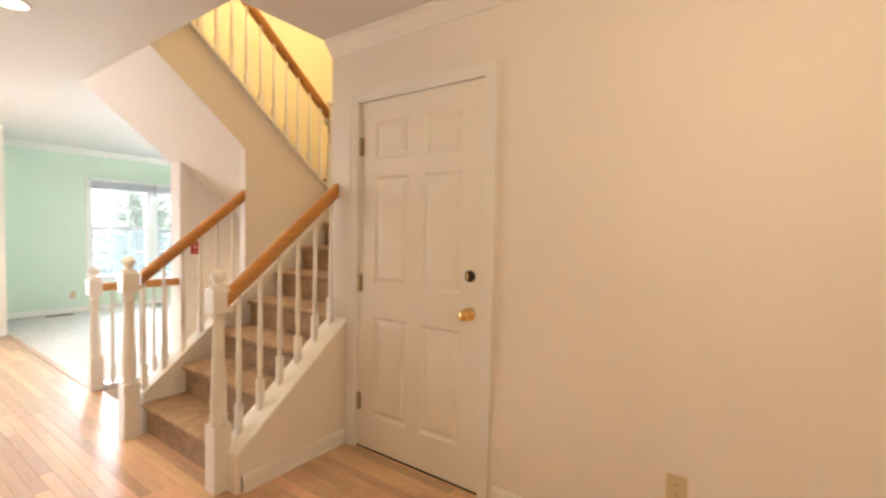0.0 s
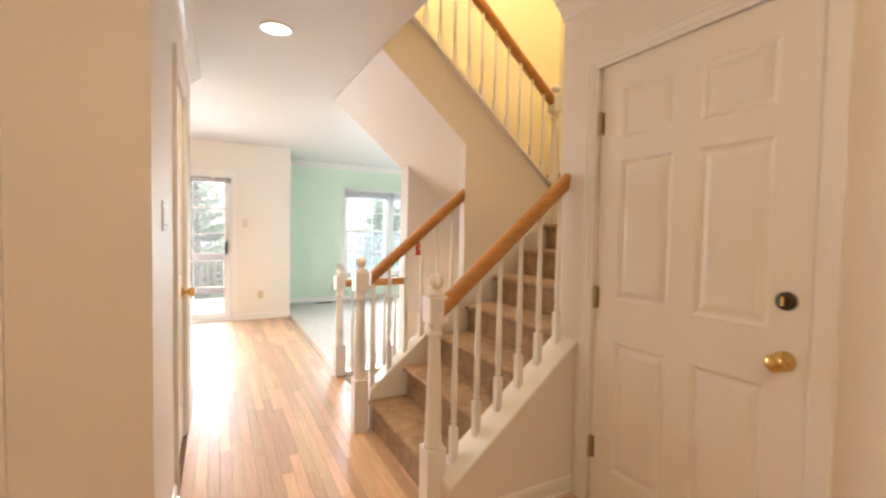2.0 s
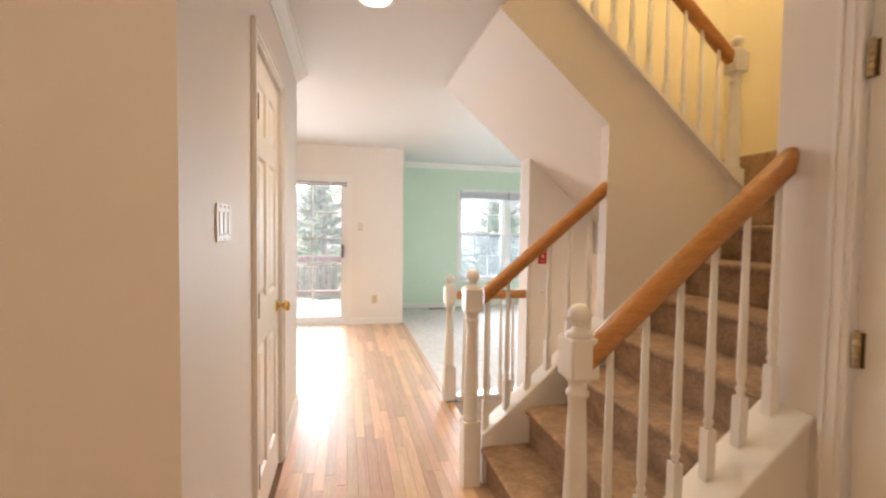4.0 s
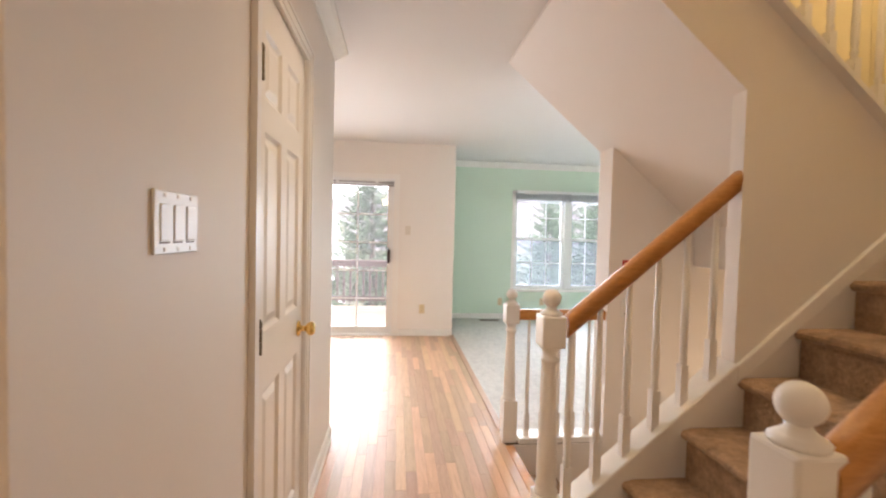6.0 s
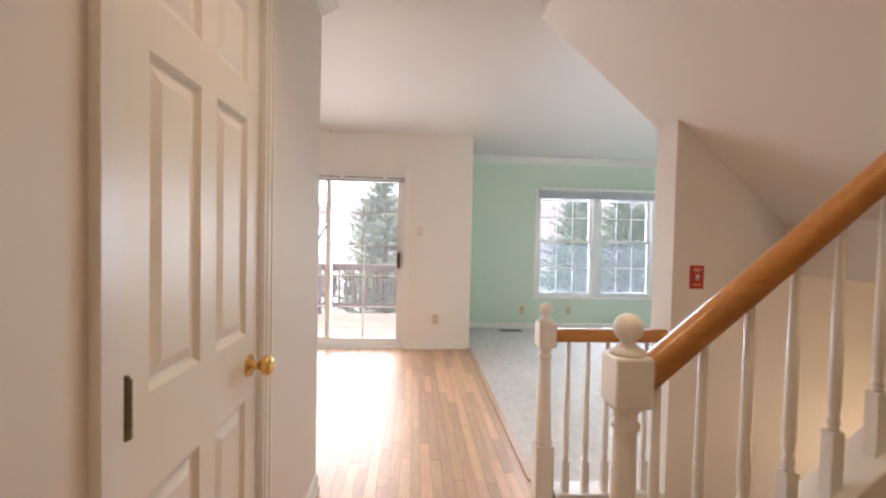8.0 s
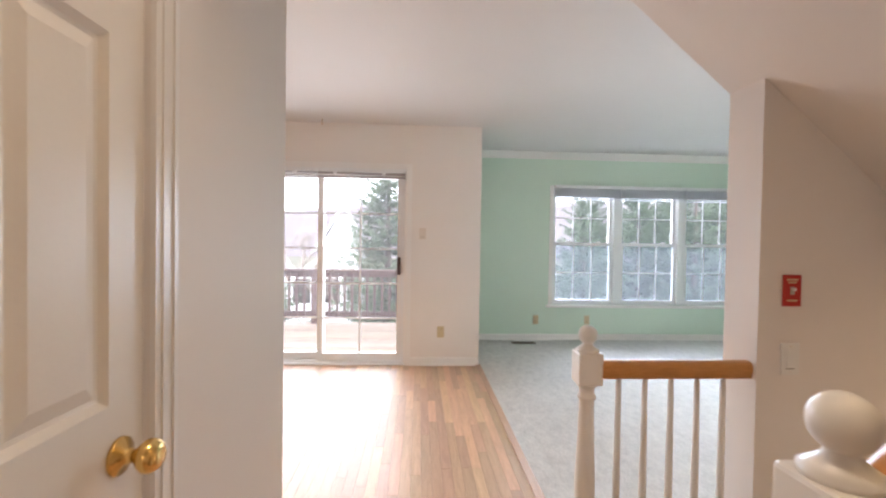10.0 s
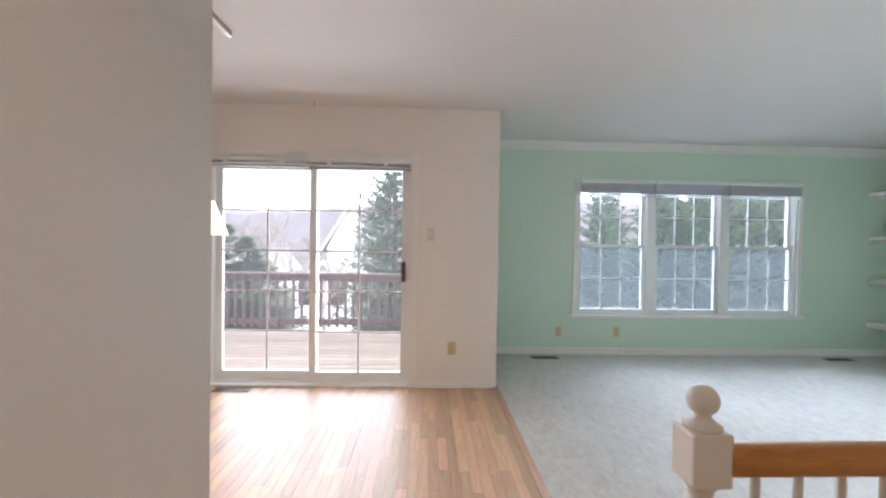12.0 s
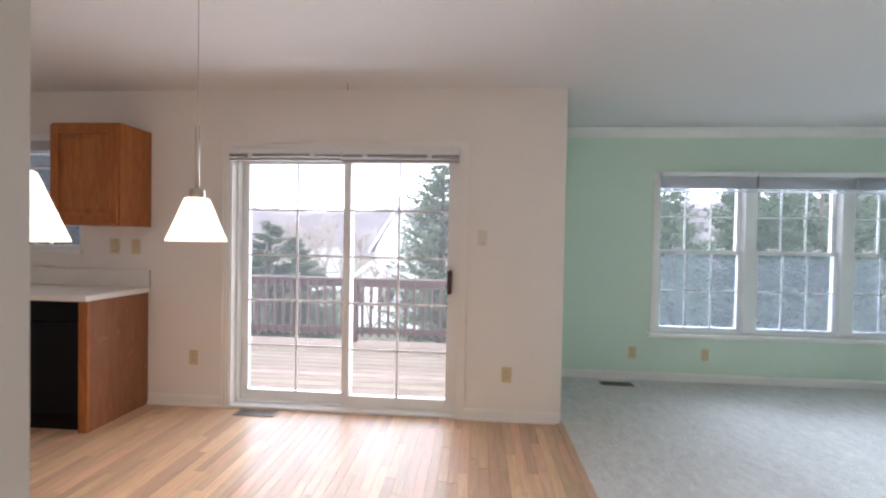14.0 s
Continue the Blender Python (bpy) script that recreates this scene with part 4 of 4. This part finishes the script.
def plate(name, label, w, h, mat, m, kind="outlet", slots=1):
    """A wall plate in its own axes: x across, y out of the wall to -y, z up, centred on the pose."""
    t = thing(name, label, kind, "wall plates")
    part("plate", boxed(-w / 2, w / 2, -0.006, -0.001, -h / 2, h / 2, 0.002), mat, t)
    for i in range(slots):
        cx = (i - (slots - 1) / 2) * 0.046
        if kind == "outlet":
            for dz in (-0.02, 0.02):
                o = part("socket", boxed(cx - 0.014, cx + 0.014, -0.009, -0.005, dz - 0.013, dz + 0.013, 0.003), mat, t)
                for dx in (-0.005, 0.005):
                    part("slot", boxed(cx + dx - 0.001, cx + dx + 0.001, -0.0095, -0.008, dz - 0.004, dz + 0.006), DARK, o)
        else:
            rk = part("rocker", boxed(cx - 0.0155, cx + 0.0155, -0.0085, -0.005, -0.032, 0.032, 0.002), mat, t)
            part("gap", boxed(cx - 0.016, cx + 0.016, -0.0068, -0.0058, -0.0365, -0.0330), BROWNV, rk)
            for dz in (-0.047, 0.047):
                part("screw", boxed(cx - 0.003, cx + 0.003, -0.0072, -0.0058, dz - 0.003, dz + 0.003), ALMOND, t)
    t.matrix_basis = m
    return t


plate("outlet", "ivory duplex outlet on the dining wall", 0.07, 0.115, IVORY, pose(1.235, FY, 0.345))
plate("outlet", "ivory duplex outlet beside the patio door", 0.07, 0.115, IVORY, pose(-1.18, FY, 0.38))
plate("outlet", "ivory duplex outlet above the counter", 0.07, 0.115, IVORY, pose(-1.66, FY, 1.23))
plate("switch", "ivory wall switch above the counter", 0.07, 0.115, IVORY, pose(-1.84, FY, 1.23), "switch")
plate("switch", "almond wall switch on the dining wall", 0.07, 0.115, ALMOND, pose(1.037, FY, 1.345), "switch")
plate("outlet", "beige duplex outlet under the window", 0.07, 0.115, IVORY, pose(2.53, GY, 0.27))
plate("outlet", "beige duplex outlet under the window", 0.07, 0.115, IVORY, pose(3.21, GY, 0.27))
plate("outlet", "ivory duplex outlet on the foyer wall", 0.07, 0.115, IVORY, pose(DX, 0.47, 0.345, 0, 0, -90))
plate("switch", "white triple switch plate on the hall wall", 0.155, 0.110, WHITEP, pose(HX, 2.631, 1.318, 0, 0, 90), "switch", 3)
red = plate("switch", "red emergency switch plate with a shiny toggle", 0.07, 0.115, RED, pose(2.36, 4.41, 1.115), "safety switch", 0)
part("toggle_collar", boxed(-0.008, 0.008, -0.0085, -0.0055, -0.014, 0.014, 0.001), STEEL, red)
part("toggle", boxed(-0.004, 0.004, -0.020, -0.008, 0.0, 0.010, 0.001), WHITEP, red)
for dz, hw in ((0.040, 0.022), (0.030, 0.016), (-0.036, 0.020)):
    part("lettering_bar", boxed(-hw, hw, -0.0068, -0.0058, dz - 0.0025, dz + 0.0025), IVORY, red)
plate("switch", "white wall switch below the red plate", 0.07, 0.115, WHITEP, pose(2.36, 4.41, 0.865), "switch")


def register(x, y, along, label, z=0.009):
    t = thing("floor_register", label, "floor vent", "floor registers")
    w, d = 0.30, 0.11
    part("frame", boxed(-w / 2, w / 2, -d / 2, d / 2, 0, 0.005, 0.001), BROWNV, t)
    for i in range(13):
        cx = -w / 2 + 0.03 + i * 0.02
        part("louvre", boxed(cx - 0.006, cx + 0.006, -d / 2 + 0.015, d / 2 - 0.015, 0.0052, 0.006), DARK, t)
    t.matrix_basis = pose(x, y, z, 0, 0, along)


register(2.33, 8.28, 0, "brown metal floor register in the carpet")
register(5.7, 8.26, 0, "brown metal floor register in the carpet")
register(-0.627, 7.235, 0, "grey metal floor register in the boards", 0.001)

# ---------- outdoors ----------
GZ = -3.2
bm = bmesh.new()
N = 40
grid = [[bm.verts.new((-900 + 1800 * i / N, FY + 0.6 + 1500 * (j / N) ** 2, GZ + (0.0 if j < 4 else -4.0 * min(1, (j - 4) / 8)))) for i in range(N + 1)] for j in range(N + 1)]
for j in range(N):
    for i in range(N):
        bm.faces.new((grid[j][i], grid[j][i + 1], grid[j + 1][i + 1], grid[j + 1][i]))
setting("ground", bm, LAWN, "brownish winter lawn falling away from the house")

deck = thing("deck", "weathered wooden deck with dark stained railing", "deck")
part("frame", boxed(-5.0, 2.2, 7.60, 9.92, -0.40, -0.10), DECKRAIL, deck)
for i in range(17):
    y0 = 7.50 + i * 0.144
    part("board", boxed(-5.0, 2.2, y0, y0 + 0.137, -0.099, -0.06, 0.004), DECK, deck)
rail = thing("deck_railing", "dark brown stained deck railing with square pickets", "railing")
RY = 9.85
for x0, x1 in ((-4.6, -0.68), (-0.58, 2.1)):
    part("top_rail", boxed(x0, x1, RY - 0.065, RY + 0.065, 0.765, 0.80, 0.004), DECKRAIL, rail)
    part("upper_rail", boxed(x0, x1, RY - 0.02, RY + 0.02, 0.68, 0.764), DECKRAIL, rail)
    part("lower_rail", boxed(x0, x1, RY - 0.02, RY + 0.02, 0.05, 0.135), DECKRAIL, rail)
    for k in range(int((x1 - x0) / 0.117)):
        x = x0 + 0.07 + k * 0.117
        part("picket", boxed(x - 0.018, x + 0.018, RY - 0.054, RY - 0.02, 0.02, 0.75), DECKRAIL, rail)
for x in (-4.65, -2.65, -0.63, 1.3):
    part("post", boxed(x - 0.048, x + 0.048, RY - 0.05, RY + 0.05, -0.4, 0.80 if x == -0.63 else 0.764), DECKRAIL, rail)


def spruce_meshes(h, r, seed, n_tiers=64):
    """Trunk and crown of a spruce: tiers of drooping boughs, each a spray of many small needle tufts."""
    rnd = random.Random(seed)
    trunk = lathe(bmesh.new(), [(0.16, 0), (0.12, h * 0.3), (0.06, h * 0.7), (0.015, h)], 0, 0, 0, 8)
    verts, faces = [], []
    for t in range(n_tiers):
        f = t / (n_tiers - 1)
        z0 = h * (0.06 + 0.93 * f)
        reach = r * (1 - f) ** 0.9 * (0.82 + 0.3 * rnd.random()) + 0.04
        for k in range(int(8 - 4 * f)):
            a, le = rnd.uniform(0, 6.283), reach * rnd.uniform(0.65, 1.12)
            z = z0 + rnd.uniform(-0.12, 0.12)
            lift = rnd.uniform(-0.42, 0.0) + 0.55 * f
            steps = max(4, int(le / 0.085))
            for s in range(1, steps + 1):
                u = s / steps
                px, py = math.cos(a) * le * u, math.sin(a) * le * u
                pz = z + le * (lift * u + 0.22 * u * u)
                for side in (-1, 0, 1, -1, 1, -0.5, 0.5):
                    b = a + side * rnd.uniform(0.5, 1.2)
                    ln = rnd.uniform(0.09, 0.22) * (1.25 - 0.5 * u)
                    wd = rnd.uniform(0.014, 0.03)
                    q = len(verts)
                    ex, ey, ez = px + math.cos(b) * ln, py + math.sin(b) * ln, pz + rnd.uniform(-0.12, 0.05)
                    nx, ny = -math.sin(b) * wd, math.cos(b) * wd
                    verts += [(px, py, pz), ((px + ex) / 2 + nx, (py + ey) / 2 + ny, (pz + ez) / 2 + rnd.uniform(-0.02, 0.02)), (ex, ey, ez), ((px + ex) / 2 - nx, (py + ey) / 2 - ny, (pz + ez) / 2 - rnd.uniform(0, 0.04))]
                    faces.append((q, q + 1, q + 2, q + 3))
    crown_me = bpy.data.meshes.new("crown")
    crown_me.from_pydata(verts, [], faces)
    crown_me.materials.append(NEEDLE)
    trunk_me = bpy.data.meshes.new("trunk")
    trunk.to_mesh(trunk_me)
    trunk.free()
    trunk_me.materials.append(BARK)
    return trunk_me, crown_me


SPRUCES = [spruce_meshes(8.5, 2.3, 3), spruce_meshes(7.0, 2.1, 8)]


def spruce(which, x, y, s, rot, wide=1.0):
    t = thing("spruce_tree", "dense blue-green spruce tree with drooping boughs", "tree", "spruces behind the house")
    for name, me in zip(("trunk", "crown"), SPRUCES[which]):
        ob = new(name, me)
        ob.parent = t
    t.matrix_basis = pose(x, y, GZ - 0.1, 0, 0, rot) @ Matrix.Diagonal((s * wide, s * wide, s, 1))


for which, x, y, size, rot, wide in ((0, 0.25, 13.6, 0.86, 10, 1.12), (0, -5.2, 14.8, 0.60, 60, 1.9), (1, -4.5, 15.3, 0.72, 15, 1.9), (1, -4.0, 15.8, 0.66, 140, 1.8), (1, 5.55, 14.6, 0.74, 130, 1.0), (1, 4.3, 18.5, 0.70, 33, 1.1), (0, 7.2, 14.9, 0.86, 200, 1.0), (1, 9.1, 14.2, 1.06, 20, 1.0),
                                     (0, 10.9, 15.6, 0.96, 77, 1.05), (0, 13.0, 16.6, 1.0, 250, 1.0), (1, 8.1, 20.0, 0.98, 15, 1.1), (0, 11.8, 21.0, 1.0, 95, 1.1), (0, 15.5, 19.0, 1.0, 300, 1.1), (1, 6.5, 25.0, 0.8, 220, 1.2), (0, 17.0, 24.0, 1.1, 40, 1.1),
                                     (0, 6.5, 17.4, 0.80, 170, 1.15), (1, 8.15, 16.4, 0.99, 310, 1.1), (0, 9.9, 17.2, 0.93, 25, 1.1), (1, 10.3, 13.7, 0.98, 115, 1.05), (0, 7.9, 13.4, 0.77, 280, 1.1), (1, 12.1, 14.4, 1.05, 70, 1.1)):
    spruce(which, x, y, size, rot, wide)


def bare_tree(x, y, h, seed):
    """A leafless tree: a forked, tapering trunk that splits into finer and finer limbs."""
    rnd = random.Random(seed)
    t = thing("bare_tree", "leafless grey-brown winter tree", "tree", "bare trees")
    bm = bmesh.new()

    def limb(p, d, le, r, depth):
        q = p + d * le
        side = d.orthogonal().normalized()
        other = d.cross(side)
        rings = []
        for o, rr in ((p, r), (q, r * 0.62)):
            rings.append([bm.verts.new(o + (side * math.cos(a) + other * math.sin(a)) * rr) for a in (0, 2.094, 4.189)])
        for i in range(3):
            bm.faces.new((rings[0][i], rings[0][(i + 1) % 3], rings[1][(i + 1) % 3], rings[1][i]))
        if depth:
            for _ in range(rnd.choice((2, 3, 3))):
                v = Vector((rnd.uniform(-1, 1), rnd.uniform(-1, 1), rnd.uniform(-0.25, 0.8)))
                limb(p + d * le * rnd.uniform(0.6, 1.0), (d + v * 0.75).normalized(), le * rnd.uniform(0.55, 0.82), r * 0.58, depth - 1)

    limb(Vector((0, 0, 0)), Vector((0.03, 0.02, 1)).normalized(), h * 0.3, h * 0.018, 6)
    part("limbs", bm, TWIG, t)
    t.location = (x, y, GZ - 0.5)


for x, y, h, seed in ((-4.0, 13.0, 4.6, 2), (-7.5, 24, 7, 4), (-12, 30, 8, 6), (-9, 40, 9, 7), (0.5, 40, 9, 9), (5, 36, 8, 12), (-16, 38, 9, 15), (2.6, 19.0, 7, 21), (-6.3, 27, 7.5, 31), (-8.6, 31, 8, 33), (-10.5, 36, 9, 35), (-5.8, 37, 9, 37), (-13.5, 44, 10, 39), (-3.0, 20.5, 5.5, 41)):
    bare_tree(x, y, h, seed)


def house(x, y, w, d, eave, ridge, rot, base_z, label):
    t = thing("house", label, "house", "neighbouring houses")
    part("wall", prism(bmesh.new(), [(-w / 2, 0), (w / 2, 0), (w / 2, eave), (0, ridge), (-w / 2, eave)], "y", -d / 2, d / 2), SIDING, t, "white sided gable wall")
    for s in (-1, 1):
        bm = prism(bmesh.new(), [(0, ridge + 0.16), (s * (w / 2 + 0.3), eave - 0.1), (s * (w / 2 + 0.3), eave - 0.26), (0, ridge)], "y", -d / 2 - 0.25, d / 2 + 0.25)
        roof = part("roof", bm, ROOF, t, "grey shingled roof")
        bm = prism(bmesh.new(), [(0, ridge + 0.17), (s * (w / 2 + 0.31), eave - 0.09), (s * (w / 2 + 0.31), eave - 0.30), (0, ridge - 0.04)], "y", -d / 2 - 0.30, -d / 2 - 0.251)
        part("rake_board", bm, SIDING, roof, "white rake board")
    for wx in (-w / 4, w / 4):
        for z in (0.9, 3.5):
            if z + 1.4 < eave + 1:
                win = part("window", boxed(wx - 0.5, wx + 0.5, -d / 2 - 0.06, -d / 2 + 0.02, z, z + 1.4), VINYL, t)
                part("pane", boxed(wx - 0.42, wx + 0.42, -d / 2 - 0.075, -d / 2 - 0.061, z + 0.08, z + 1.32), BRONZE, win)
    t.matrix_basis = pose(x, y, base_z, 0, 0, rot)


house(-3.72, 31, 2.3, 9, 6.5, 8.65, 8, -5.6, "white house with a steep gable beyond the trees")
house(-4.5, 27.5, 3.0, 4, 4.5, 5.7, 8, -5.6, "low white garage wing with a grey roof")
house(-18.0, 56, 3.6, 8, 6.2, 8.7, -14, -8.7, "distant white gabled house")
house(-34, 60, 6, 10, 5.0, 8.0, 20, -7.6, "distant white gabled house")

# far wooded ridge
bm = bmesh.new()
rnd = random.Random(5)
prev = None
for i in range(241):
    x = -420 + 840 * i / 240
    hgt = 22 + 4 * math.sin(x / 90) + 2.5 * math.sin(x / 31 + 1) + rnd.uniform(0, 1.6)
    a, b, c = bm.verts.new((x, 210, -9)), bm.verts.new((x, 225, hgt * 0.8)), bm.verts.new((x, 250, hgt))
    if prev:
        bm.faces.new((prev[0], a, b, prev[1]))
        bm.faces.new((prev[1], b, c, prev[2]))
    prev = (a, b, c)
setting("backdrop", bm, HILL, "far ridge of bare winter woods")

# ---------- floor boards ----------
rnd = random.Random(11)
SW = 0.0572
joined = bmesh.new()
shared = {}


def board_mesh(le):
    key = round(le, 1)
    if key not in shared:
        bm = bmesh.new()
        e, hw, hl = 0.0009, SW / 2, key / 2
        lo = [bm.verts.new(p) for p in ((-hw, -hl, -0.02), (hw, -hl, -0.02), (hw, hl, -0.02), (-hw, hl, -0.02))]
        mi = [bm.verts.new(p) for p in ((-hw, -hl, -0.0018), (hw, -hl, -0.0018), (hw, hl, -0.0018), (-hw, hl, -0.0018))]
        up_ = [bm.verts.new(p) for p in ((-hw + e, -hl + e, 0), (hw - e, -hl + e, 0), (hw - e, hl - e, 0), (-hw + e, hl - e, 0))]
        for a, b in ((lo, mi), (mi, up_)):
            for i in range(4):
                bm.faces.new((a[i], a[(i + 1) % 4], b[(i + 1) % 4], b[i]))
        bm.faces.new(up_)
        me = bpy.data.meshes.new("board")
        bm.to_mesh(me)
        bm.free()
        me.materials.append(FLOORW)
        shared[key] = me
    return shared[key]


singles = 0
x = -3.60
while x < DX:
    xc = x + SW / 2
    if xc > CX:
        runs = [(-1.6, 2.27)]
    elif xc > HX - 0.01:
        runs = [(-1.6, FY - 0.001)]
    elif xc > -1.6:
        runs = [(-1.6, 2.35), (4.50, FY - 0.001)]
    else:
        runs = [(4.55, FY - 0.001)]
    for ys, ye in runs:
        y = ys - rnd.uniform(0, 0.6)
        while y < ye:
            le = round(rnd.choice((0.4, 0.5, 0.7, 0.9, 1.1, 1.3)), 1)
            y0, y1 = max(y, ys), min(y + le, ye)
            y += le
            if y1 - y0 < 0.02:
                continue
            if 0.45 < xc < 1.64 and y0 > 1.9 and y1 - y0 > le - 0.001 and singles < 300:
                ob = new("board", board_mesh(le))
                ob.parent = floor
                ob.location = (xc, (y0 + y1) / 2, 0)
                singles += 1
                continue
            e = 0.0009
            lo = [joined.verts.new(p) for p in ((x, y0, -0.0018), (x + SW, y0, -0.0018), (x + SW, y1, -0.0018), (x, y1, -0.0018))]
            hi = [joined.verts.new(p) for p in ((x + e, y0 + e, 0), (x + SW - e, y0 + e, 0), (x + SW - e, y1 - e, 0), (x + e, y1 - e, 0))]
            for i in range(4):
                joined.faces.new((lo[i], lo[(i + 1) % 4], hi[(i + 1) % 4], hi[i]))
            joined.faces.new(hi)
    x += SW
rest = part("boards", joined, FLOORJ, floor)
tagged(rest, kind="stuff")
